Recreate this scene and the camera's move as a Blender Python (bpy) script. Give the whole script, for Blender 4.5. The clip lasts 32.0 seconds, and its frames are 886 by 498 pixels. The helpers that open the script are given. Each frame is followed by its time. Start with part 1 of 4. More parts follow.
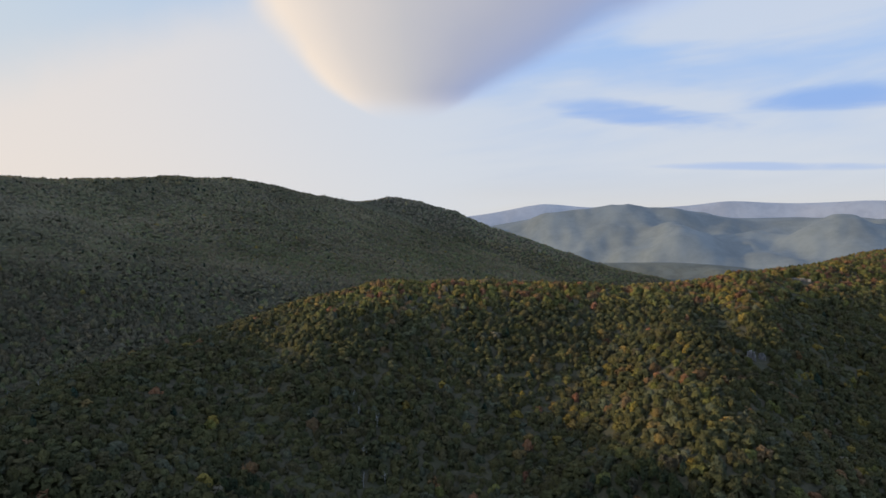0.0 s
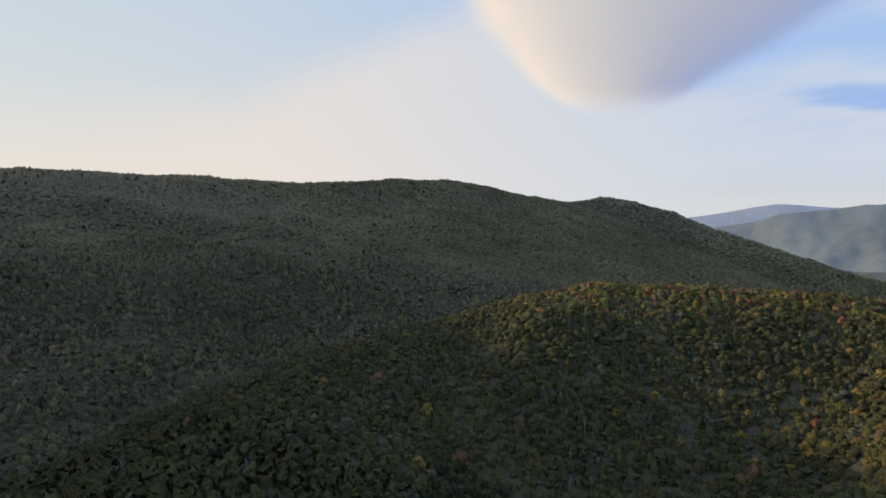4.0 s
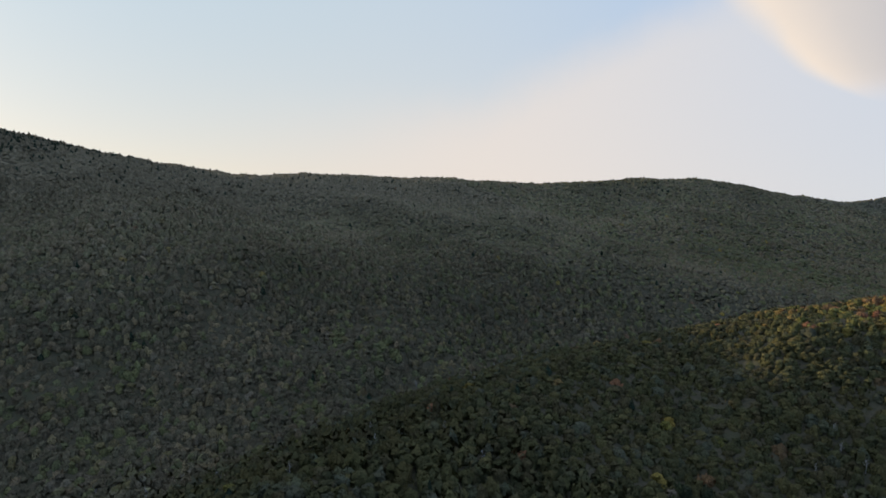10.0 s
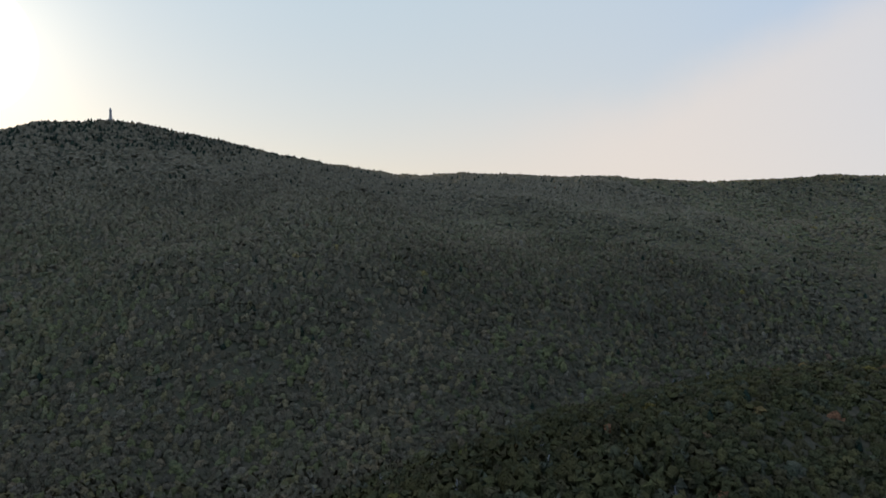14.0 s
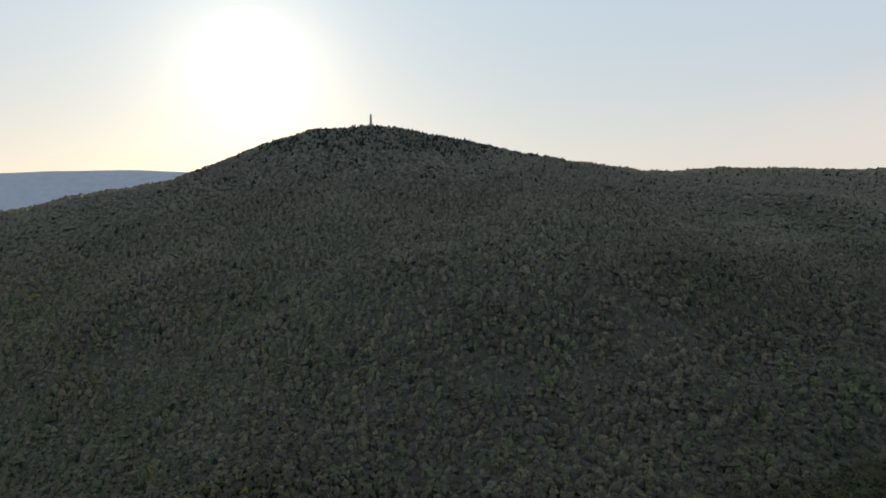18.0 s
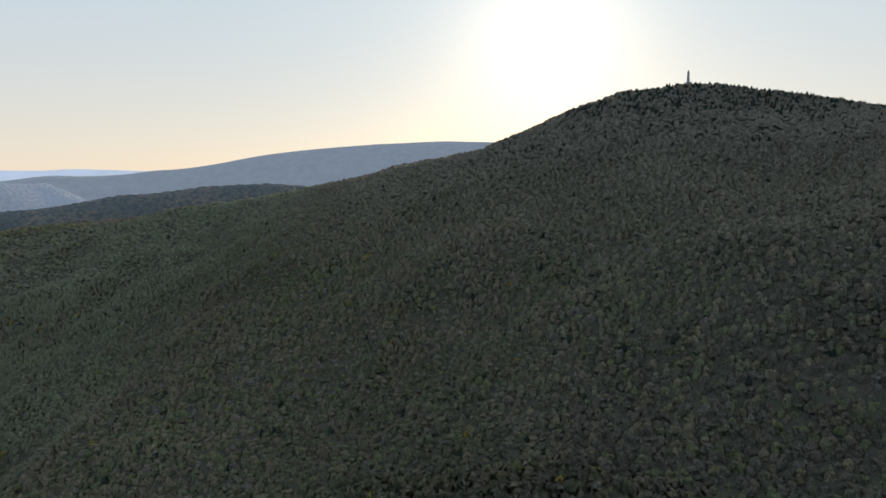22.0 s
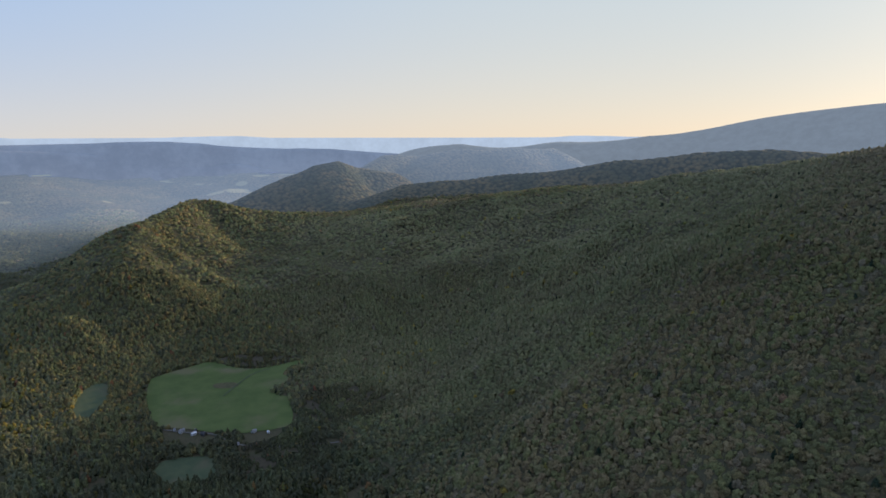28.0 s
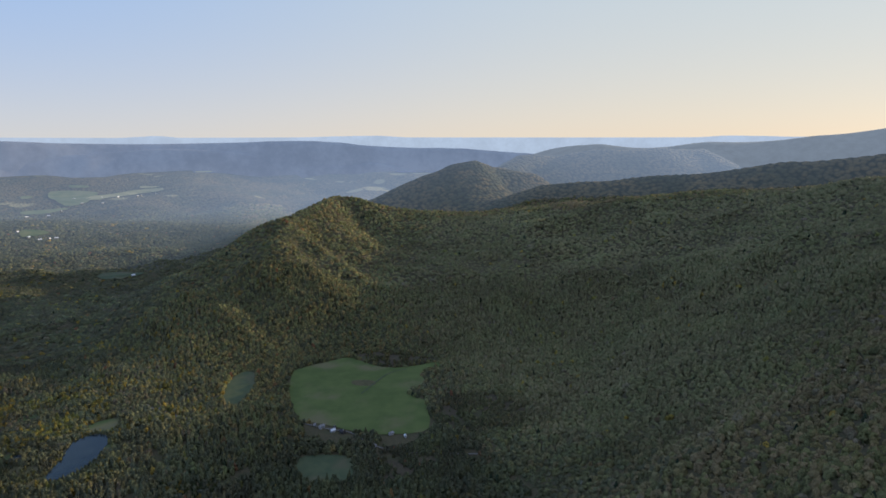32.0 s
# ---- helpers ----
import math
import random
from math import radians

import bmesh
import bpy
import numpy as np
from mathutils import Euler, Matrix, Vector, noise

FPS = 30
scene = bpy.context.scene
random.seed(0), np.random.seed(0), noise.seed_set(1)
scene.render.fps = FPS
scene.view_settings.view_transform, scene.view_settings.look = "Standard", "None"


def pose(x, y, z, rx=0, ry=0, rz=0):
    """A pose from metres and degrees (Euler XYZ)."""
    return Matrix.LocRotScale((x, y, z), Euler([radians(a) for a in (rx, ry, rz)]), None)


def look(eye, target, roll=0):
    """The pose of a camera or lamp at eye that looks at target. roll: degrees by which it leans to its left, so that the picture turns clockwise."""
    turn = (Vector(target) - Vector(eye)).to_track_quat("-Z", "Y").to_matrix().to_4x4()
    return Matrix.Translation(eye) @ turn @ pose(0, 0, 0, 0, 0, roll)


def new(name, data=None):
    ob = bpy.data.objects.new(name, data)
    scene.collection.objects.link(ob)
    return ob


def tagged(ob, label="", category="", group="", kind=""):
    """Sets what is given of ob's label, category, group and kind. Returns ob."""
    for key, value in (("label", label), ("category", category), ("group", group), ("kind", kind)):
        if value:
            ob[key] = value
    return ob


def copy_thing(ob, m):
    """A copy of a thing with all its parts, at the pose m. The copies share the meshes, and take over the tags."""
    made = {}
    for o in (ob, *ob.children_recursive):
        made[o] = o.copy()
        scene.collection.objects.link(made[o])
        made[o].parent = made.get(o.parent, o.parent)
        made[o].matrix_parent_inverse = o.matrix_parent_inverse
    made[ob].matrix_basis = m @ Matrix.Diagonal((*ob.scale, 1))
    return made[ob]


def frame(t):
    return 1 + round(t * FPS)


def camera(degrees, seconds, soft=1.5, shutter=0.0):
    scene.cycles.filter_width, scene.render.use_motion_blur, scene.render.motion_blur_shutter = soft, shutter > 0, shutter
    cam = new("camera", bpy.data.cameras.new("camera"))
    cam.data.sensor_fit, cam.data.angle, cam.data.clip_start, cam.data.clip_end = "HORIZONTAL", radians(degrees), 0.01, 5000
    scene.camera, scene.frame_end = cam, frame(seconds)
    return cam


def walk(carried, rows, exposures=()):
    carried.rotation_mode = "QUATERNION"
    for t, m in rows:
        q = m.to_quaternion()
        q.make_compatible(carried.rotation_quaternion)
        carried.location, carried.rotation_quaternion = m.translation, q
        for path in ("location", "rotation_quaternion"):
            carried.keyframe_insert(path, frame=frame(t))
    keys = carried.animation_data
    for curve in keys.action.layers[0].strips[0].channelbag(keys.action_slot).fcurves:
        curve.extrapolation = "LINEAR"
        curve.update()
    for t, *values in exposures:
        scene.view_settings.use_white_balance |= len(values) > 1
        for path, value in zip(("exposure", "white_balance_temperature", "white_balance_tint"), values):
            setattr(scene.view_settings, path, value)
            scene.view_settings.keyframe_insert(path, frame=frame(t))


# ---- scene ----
cam = camera(70.0, 32.0, soft=1.6)
K = 1.3                              # metres to one unit of the plan
METRES, EYE, TILT, LEAN, TURN = 230.0 * K, 260.0 * K, -3.7, 0.3, 0.0
ROWS = [
    (0.0, 0.0, 0.0, 0.0, 0.0, 0.0, -0.0),
    (0.5, -0.0005, 0.0001, -0.0, 2.68, 0.01, -0.19),
    (1.0, -0.0006, 0.0004, -0.0002, 5.21, 0.0, -0.35),
    (1.5, -0.001, -0.0001, -0.0, 7.65, -0.02, -0.5),
    (2.0, -0.0012, -0.0001, -0.0002, 10.0, -0.05, -0.65),
    (2.5, -0.0011, -0.0005, -0.0003, 12.21, -0.06, -0.78),
    (3.0, -0.0014, -0.0006, -0.0004, 14.4, -0.09, -0.93),
    (3.5, -0.0016, -0.0008, -0.0006, 16.61, -0.12, -1.06),
    (5.5, -0.0021, -0.0023, -0.0022, 25.09, -0.27, -1.64),
    (6.0, -0.0021, -0.0024, -0.0018, 27.05, -0.34, -1.78),
    (6.5, -0.0022, -0.0021, -0.0016, 29.18, -0.41, -1.88),
    (7.0, -0.0018, -0.0017, -0.0015, 31.32, -0.48, -2.02),
    (7.5, -0.002, -0.0019, -0.0014, 33.22, -0.56, -2.14),
    (8.0, -0.0013, -0.0014, -0.0011, 34.72, -0.63, -2.23),
    (8.5, -0.0017, -0.0015, -0.0012, 35.93, -0.66, -2.32),
    (9.0, -0.0033, -0.0002, -0.0009, 37.28, -0.71, -2.39),
    (9.5, -0.0077, 0.0032, -0.0007, 38.61, -0.77, -2.46),
    (10.0, -0.0147, 0.0075, -0.0013, 39.95, -0.81, -2.56),
    (10.5, -0.0236, 0.0118, -0.0016, 41.29, -0.87, -2.65),
    (11.0, -0.035, 0.018, -0.002, 42.67, -0.93, -2.72),
    (11.5, -0.0466, 0.0248, -0.003, 44.08, -0.98, -2.82),
    (12.0, -0.061, 0.0306, -0.0029, 45.89, -1.07, -2.92),
    (12.5, -0.0767, 0.0361, -0.0049, 47.91, -1.12, -3.04),
    (13.0, -0.0934, 0.0435, -0.0049, 49.97, -1.25, -3.14),
    (13.5, -0.1112, 0.0486, -0.0055, 51.96, -1.35, -3.24),
    (15.5, -0.1896, 0.0646, -0.0003, 58.79, -1.91, -3.56),
    (16.0, -0.2113, 0.0659, -0.0003, 61.19, -2.05, -3.62),
    (16.5, -0.2343, 0.0655, 0.0009, 63.79, -2.24, -3.73),
    (17.0, -0.2559, 0.0659, 0.0023, 67.53, -2.53, -3.82),
    (17.5, -0.2788, 0.0615, 0.0, 70.98, -2.7, -3.9),
    (18.0, -0.3014, 0.0577, 0.0015, 74.41, -2.98, -3.93),
    (18.5, -0.3239, 0.0512, 0.0026, 77.92, -3.25, -3.98),
    (19.0, -0.3465, 0.045, 0.0025, 81.36, -3.48, -3.98),
    (19.5, -0.3682, 0.0377, 0.0024, 84.81, -3.71, -3.99),
    (20.0, -0.3902, 0.0275, 0.0031, 88.17, -3.95, -3.96),
    (20.5, -0.4104, 0.0146, 0.004, 91.46, -4.19, -3.91),
    (21.0, -0.4325, 0.0058, 0.0025, 94.66, -4.39, -3.89),
    (21.5, -0.453, -0.0067, 0.0026, 97.45, -4.61, -3.78),
    (22.0, -0.471, -0.0223, -0.003, 100.24, -7.62, -3.72),
    (22.5, -0.4931, -0.0369, 0.0003, 103.34, -10.61, -3.53),
    (23.0, -0.5118, -0.0538, -0.0008, 106.47, -11.12, -3.43),
    (23.5, -0.5285, -0.071, -0.0021, 109.69, -11.33, -3.3),
    (24.0, -0.5443, -0.0886, -0.0039, 113.16, -11.52, -3.17),
    (24.5, -0.5607, -0.1061, -0.0057, 116.55, -11.7, -3.02),
    (25.0, -0.5745, -0.1262, -0.0059, 120.18, -11.93, -2.85),
    (25.5, -0.5883, -0.1463, -0.0068, 124.25, -12.15, -2.65),
    (26.0, -0.5995, -0.1674, -0.0095, 128.09, -12.31, -2.45),
    (26.5, -0.6097, -0.1882, -0.0119, 131.9, -12.43, -2.29),
    (28.5, -0.6335, -0.2809, -0.0164, 144.92, -12.92, -1.6),
    (29.0, -0.6363, -0.3052, -0.0177, 148.5, -13.03, -1.39),
    (29.5, -0.6419, -0.3288, -0.0195, 151.74, -13.1, -1.19),
    (30.0, -0.6451, -0.3524, -0.0216, 152.05, -13.09, -1.19),
    (30.5, -0.6461, -0.3764, -0.0243, 152.23, -13.07, -1.21),
    (31.0, -0.647, -0.4001, -0.0298, 152.36, -13.06, -1.25),
    (31.5, -0.6474, -0.4236, -0.0379, 152.94, -13.05, -1.26),
    (32.0, -0.6483, -0.4477, -0.0464, 153.4, -13.06, -1.26),
]
EXPOSURES = [(0.0, 0.05), (9.0, 0.05), (15.0, 0.0), (24.0, 0.05), (32.0, 0.0)]
walk(cam, [(t, pose(0, 0, EYE, TILT, LEAN, TURN) @ pose(METRES * x, METRES * y, METRES * z, 90 + pitch, roll, yaw)) for t, x, y, z, yaw, pitch, roll in ROWS], EXPOSURES)

# ---------------------------------------------------------------- light
SUN_AZ, SUN_EL = 91.0, 11.6          # degrees; azimuth counted from +y towards -x
SUN_DIR = Vector((-math.sin(radians(SUN_AZ)) * math.cos(radians(SUN_EL)), math.cos(radians(SUN_AZ)) * math.cos(radians(SUN_EL)), math.sin(radians(SUN_EL))))


class Nodes:
    """Short hand for building node trees."""

    def __init__(self, tree):
        self.tree = tree
        tree.nodes.clear()

    def add(self, kind, **inputs):
        n = self.tree.nodes.new(kind)
        for key, v in inputs.items():
            self.put(n.inputs[key.replace("_", " ")], v)
        return n

    def put(self, socket, v):
        if isinstance(v, bpy.types.NodeSocket):
            self.tree.links.new(v, socket)
        else:
            socket.default_value = v

    def math(self, op, a, b=0.0, c=0.0, clamp=False):
        n = self.tree.nodes.new("ShaderNodeMath")
        n.operation, n.use_clamp = op, clamp
        for s, v in zip(n.inputs, (a, b, c)):
            self.put(s, v)
        return n.outputs[0]

    def step(self, v, lo, hi, a=0.0, b=1.0):
        n = self.tree.nodes.new("ShaderNodeMapRange")
        n.interpolation_type = "SMOOTHSTEP"
        for s, x in zip(n.inputs, (v, lo, hi, a, b)):
            self.put(s, x)
        return n.outputs[0]

    def mix(self, f, a, b, kind="MIX"):
        n = self.tree.nodes.new("ShaderNodeMix")
        n.data_type, n.blend_type, n.clamp_result = "RGBA", kind, False
        self.put(n.inputs[0], f)
        for s, v in ((n.inputs[6], a), (n.inputs[7], b)):
            self.put(s, v if isinstance(v, bpy.types.NodeSocket) else (*v, 1.0))
        return n.outputs[2]

    def noise(self, vector, scale, detail=4.0, rough=0.55, distort=0.0):
        n = self.tree.nodes.new("ShaderNodeTexNoise")
        self.put(n.inputs["Vector"], vector)
        n.inputs["Scale"].default_value, n.inputs["Detail"].default_value = scale, detail
        n.inputs["Roughness"].default_value, n.inputs["Distortion"].default_value = rough, distort
        return n.outputs["Fac"]

    def ramp(self, f, stops):
        n = self.tree.nodes.new("ShaderNodeValToRGB")
        el = n.color_ramp.elements
        while len(el) < len(stops):
            el.new(0.5)
        for e, (p, c) in zip(el, stops):
            e.position, e.color = p, (*c, 1.0)
        self.put(n.inputs[0], f)
        return n.outputs[0]


def build_sky():
    world = bpy.data.worlds.new("evening_sky")
    scene.world = world
    world.use_nodes = True
    n = Nodes(world.node_tree)
    d = n.add("ShaderNodeTexCoord").outputs["Generated"]
    sky = n.add("ShaderNodeTexSky")
    sky.sky_type, sky.sun_disc = "NISHITA", False
    sky.sun_elevation, sky.sun_rotation = radians(SUN_EL), radians(-SUN_AZ)
    sky.altitude, sky.air_density, sky.dust_density, sky.ozone_density = 300.0, 1.0, 1.0, 1.5
    base = n.mix(1.0, sky.outputs[0], (SKY_GAIN, SKY_GAIN, SKY_GAIN), "MULTIPLY")
    xyz = n.add("ShaderNodeSeparateXYZ", Vector=d)
    x, y, z = xyz.outputs
    az = n.math("MULTIPLY", n.math("ARCTAN2", n.math("MULTIPLY", x, -1.0), y), 57.2958)
    el = n.math("MULTIPLY", n.math("ARCSINE", z), 57.2958)
    # pale evening gradient of the thin haze layer
    toward = n.add("ShaderNodeVectorMath")
    toward.operation = "DOT_PRODUCT"
    n.put(toward.inputs[0], d), n.put(toward.inputs[1], tuple(SUN_DIR))
    dot = toward.outputs["Value"]
    low = n.math("EXPONENT", n.math("MULTIPLY", n.math("MAXIMUM", el, 0.0), -0.095))
    warm = n.step(dot, -0.3, 0.9)
    horizon = n.mix(warm, (0.665, 0.67, 0.685), (0.85, 0.725, 0.575))
    zenith = n.mix(warm, (0.20, 0.45, 0.92), (0.49, 0.64, 0.76))
    air = n.mix(low, zenith, horizon)
    col = n.mix(HAZE_SHARE, base, air)
    # high veil cloud: a smooth sheet below a slanting edge, broken into streaks away from the sun
    flat = n.add("ShaderNodeCombineXYZ", X=n.math("MULTIPLY", az, 0.035), Y=n.math("MULTIPLY", n.math("ADD", el, n.math("MULTIPLY", az, 0.10)), 0.20), Z=0.3)
    veil = n.noise(flat.outputs[0], 1.0, 5.0, 0.5, 0.3)
    fluff = n.math("MULTIPLY", n.math("SUBTRACT", n.noise(d, 9.0, 5.0, 0.6), 0.5), 3.2)
    rim = n.math("MAXIMUM", n.math("MULTIPLY_ADD", n.math("SUBTRACT", az, 17.0), -0.37, 16.0), n.math("MULTIPLY_ADD", n.math("SUBTRACT", az, 36.0), -0.03, 8.6))
    under = n.math("ADD", n.math("SUBTRACT", rim, el), fluff)
    sheet = n.math("MULTIPLY", n.step(under, -4.0, n.step(az, 20.0, 50.0, 2.0, 5.0), 0.14, 1.0), n.step(az, 66.0, 34.0, 0.0, 0.80))
    streaks = n.step(veil, 0.36, 0.60, 0.12, 0.72)
    veil_f = n.math("MULTIPLY", n.mix(n.step(az, -8.0, 6.0), streaks, sheet), n.step(az, -60.0, -30.0))
    col = n.mix(veil_f, col, n.mix(n.step(az, -4.0, 40.0), (0.61, 0.645, 0.70), (0.765, 0.685, 0.63)))
    # blue-grey bars of cloud
    bars = n.add("ShaderNodeCombineXYZ", X=n.math("MULTIPLY", az, 0.09), Y=n.math("MULTIPLY", n.math("ADD", el, n.math("MULTIPLY", az, 0.03)), 0.5), Z=4.7)
    bar = n.noise(bars.outputs[0], 1.0, 5.0, 0.55, 0.4)
    bar_f = 0.0
    for b_az, b_el, b_wide, b_thick, b_tilt, strength in ((-17.5, 7.7, 8.5, 1.1, 0.16, 0.9), (-33.0, 8.3, 8.0, 1.1, -0.03, 1.0), (-27.0, 3.2, 9.0, 0.35, 0.03, 0.55), (-60.0, 6.0, 14.0, 1.0, 0.0, 0.8)):
        u = n.math("DIVIDE", n.math("SUBTRACT", az, b_az), b_wide)
        v = n.math("DIVIDE", n.math("SUBTRACT", el, n.math("MULTIPLY_ADD", n.math("SUBTRACT", az, b_az), b_tilt, b_el)), b_thick)
        near = n.math("SUBTRACT", 1.0, n.math("ADD", n.math("MULTIPLY", u, u), n.math("MULTIPLY", v, v)))
        near = n.math("ADD", near, n.math("MULTIPLY", n.math("SUBTRACT", bar, 0.5), 3.0))
        bar_f = n.math("MAXIMUM", bar_f, n.step(near, -0.3, 1.2, 0.0, strength))
    col = n.mix(n.math("MULTIPLY", bar_f, 0.85), col, (0.24, 0.40, 0.75))
    # the great smooth lens-shaped cloud: bright towards the sun, blue-grey on its far side
    wob = n.math("MULTIPLY", n.math("SUBTRACT", n.noise(d, 6.0, 5.0, 0.55), 0.5), 0.34)
    rise = n.math("MINIMUM", n.math("MAXIMUM", n.math("SUBTRACT", el, 7.6), 0.02), 16.0)
    root = n.math("SQRT", rise)
    side = n.math("SUBTRACT", az, 3.3)
    sunny = n.math("DIVIDE", side, n.math("MULTIPLY", root, 4.1))
    shady = n.math("DIVIDE", side, n.math("ADD", n.math("MULTIPLY", root, 4.2), n.math("MULTIPLY", n.math("MULTIPLY", rise, rise), 0.137)))
    across = n.math("ADD", n.math("MAXIMUM", sunny, 0.0), n.math("MINIMUM", shady, 0.0))
    inner = n.math("ADD", n.math("SUBTRACT", 1.0, n.math("ABSOLUTE", across)), wob)
    lens = n.math("MULTIPLY", n.step(inner, n.step(side, -3.0, 3.0, -0.22, -0.10), n.step(side, -3.0, 3.0, 0.42, 0.20)), n.step(rise, 0.0, 2.2, 0.0, 0.97))
    body = n.ramp(n.math("ADD", n.math("MULTIPLY", across, 0.5), n.math("ADD", 0.5, n.math("MULTIPLY", wob, 0.35))), [(0.0, (0.34, 0.48, 0.80)), (0.12, (0.29, 0.35, 0.55)), (0.32, (0.38, 0.40, 0.50)), (0.52, (0.51, 0.50, 0.52)), (0.74, (0.64, 0.59, 0.56)), (0.95, (0.84, 0.72, 0.61))])
    body = n.mix(n.step(rise, 3.2, 0.0, 0.0, 0.7), body, (0.68, 0.66, 0.68))
    col = n.mix(n.math("MULTIPLY", lens, n.step(el, 26.0, 40.0, 1.0, 0.0)), col, body)
    # clear blue overhead
    col = n.mix(n.step(el, 27.0, 50.0, 0.0, 0.9), col, (0.42, 0.51, 0.83))
    # bright air round the sun
    glow = n.math("MULTIPLY", n.step(dot, math.cos(radians(5.1)), math.cos(radians(3.4))), 6.0)
    halo = n.math("MULTIPLY", n.math("POWER", n.math("MAXIMUM", dot, 0.0), 160.0), 0.30)
    wide = n.math("MULTIPLY", n.math("POWER", n.math("MAXIMUM", dot, 0.0), 20.0), 0.04)
    sun_col = n.mix(1.0, (1.0, 0.86, 0.62), n.math("ADD", n.math("ADD", glow, halo), wide), "MULTIPLY")
    col = n.mix(1.0, col, sun_col, "ADD")
    bg = n.add("ShaderNodeBackground", Color=col, Strength=SKY_STRENGTH)
    out = n.add("ShaderNodeOutputWorld")
    n.put(out.inputs[0], bg.outputs[0])


SKY_GAIN, HAZE_SHARE, SKY_STRENGTH = 0.09, 0.88, 1.06
build_sky()
sun_data = bpy.data.lights.new("sun", "SUN")
sun_data.energy, sun_data.angle, sun_data.color = 5.0, radians(0.6), (1.0, 0.80, 0.55)
sun = new("sun", sun_data)
sun.matrix_world = look(SUN_DIR * 100.0, (0, 0, 0))

# ---------------------------------------------------------------- materials


def material(name, build, rough=0.9):
    m = bpy.data.materials.new(name)
    m.use_nodes = True
    n = Nodes(m.node_tree)
    b = n.add("ShaderNodeBsdfPrincipled", Roughness=rough)
    b.inputs["Specular IOR Level"].default_value = 0.13
    out = n.add("ShaderNodeOutputMaterial")
    n.put(out.inputs[0], b.outputs[0])
    build(n, b)
    return m


def bumped(n, b, height, strength, distance):
    bump = n.add("ShaderNodeBump", Strength=strength, Distance=distance, Height=height)
    n.put(b.inputs["Normal"], bump.outputs[0])


def where(n):
    return n.add("ShaderNodeNewGeometry").outputs["Position"]


def leaf_material(name, far=False, gaps=0.40, mottle=1.0):
    def build(n, b):
        p = where(n)
        tint = n.add("ShaderNodeAttribute")
        tint.attribute_name = "tint"
        fine = n.noise(p, 0.75, 4.0, 0.75)
        mid = n.noise(p, 0.22, 2.0, 0.5)
        # the gaps between the leaf sprays
        n.put(b.inputs["Alpha"], n.step(n.noise(p, 0.95, 2.0, 0.6), gaps, gaps + 0.02))
        c = n.mix(1.0, tint.outputs["Color"], n.ramp(fine, [(0.32, (1 - 0.40 * mottle, 1 - 0.38 * mottle, 1 - 0.40 * mottle)), (0.5, (0.96, 0.96, 0.96)), (0.70, (1 + 0.45 * mottle, 1 + 0.40 * mottle, 1 + 0.28 * mottle))]), "MULTIPLY")
        c = n.mix(n.step(mid, 0.4, 0.7, 0.0, 0.25), c, (0.10, 0.085, 0.035))
        n.put(b.inputs["Base Color"], c)
        bumped(n, b, fine, 1.0, 1.1)
        b.inputs["Specular IOR Level"].default_value = 0.03
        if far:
            haze_glow(n, b)
    return material(name, build, 0.75)


def two_tone(name, low, high, scale, rough=0.9, bump=0.3, second=None, second_scale=0.02, far=False):
    def build(n, b):
        p = where(n)
        a = n.noise(p, scale, 5.0, 0.6)
        c = n.mix(n.step(a, 0.3, 0.7), low, high)
        if second:
            c = n.mix(n.step(n.noise(p, second_scale, 3.0, 0.5), 0.48, 0.66), c, second)
        n.put(b.inputs["Base Color"], c)
        bumped(n, b, a, bump, 0.5 / scale * 0.2)
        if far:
            haze_glow(n, b)
    return material(name, build, rough)


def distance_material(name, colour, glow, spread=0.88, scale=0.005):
    """Far hills, the plain backdrop of distance; their blue haze is put into the emission."""
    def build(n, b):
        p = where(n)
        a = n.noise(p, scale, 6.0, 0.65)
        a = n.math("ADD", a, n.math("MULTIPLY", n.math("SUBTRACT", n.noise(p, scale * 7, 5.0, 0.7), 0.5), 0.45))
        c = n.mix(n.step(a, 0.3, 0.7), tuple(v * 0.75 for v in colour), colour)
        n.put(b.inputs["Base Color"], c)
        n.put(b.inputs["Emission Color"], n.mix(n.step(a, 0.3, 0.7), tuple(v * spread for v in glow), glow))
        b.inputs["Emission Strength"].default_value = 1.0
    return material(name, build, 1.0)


def haze_glow(n, b):
    """Blue haze put into the emission, growing with the way out."""
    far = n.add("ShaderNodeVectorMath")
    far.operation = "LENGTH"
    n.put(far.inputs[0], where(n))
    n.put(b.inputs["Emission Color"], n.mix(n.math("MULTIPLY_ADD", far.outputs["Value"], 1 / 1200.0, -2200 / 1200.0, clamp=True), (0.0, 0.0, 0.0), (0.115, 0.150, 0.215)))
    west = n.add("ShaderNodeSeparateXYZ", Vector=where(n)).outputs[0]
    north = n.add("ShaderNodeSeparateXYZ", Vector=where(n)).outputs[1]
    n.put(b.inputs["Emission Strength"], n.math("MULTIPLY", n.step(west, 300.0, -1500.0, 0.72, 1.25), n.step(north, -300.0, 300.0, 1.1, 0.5)))


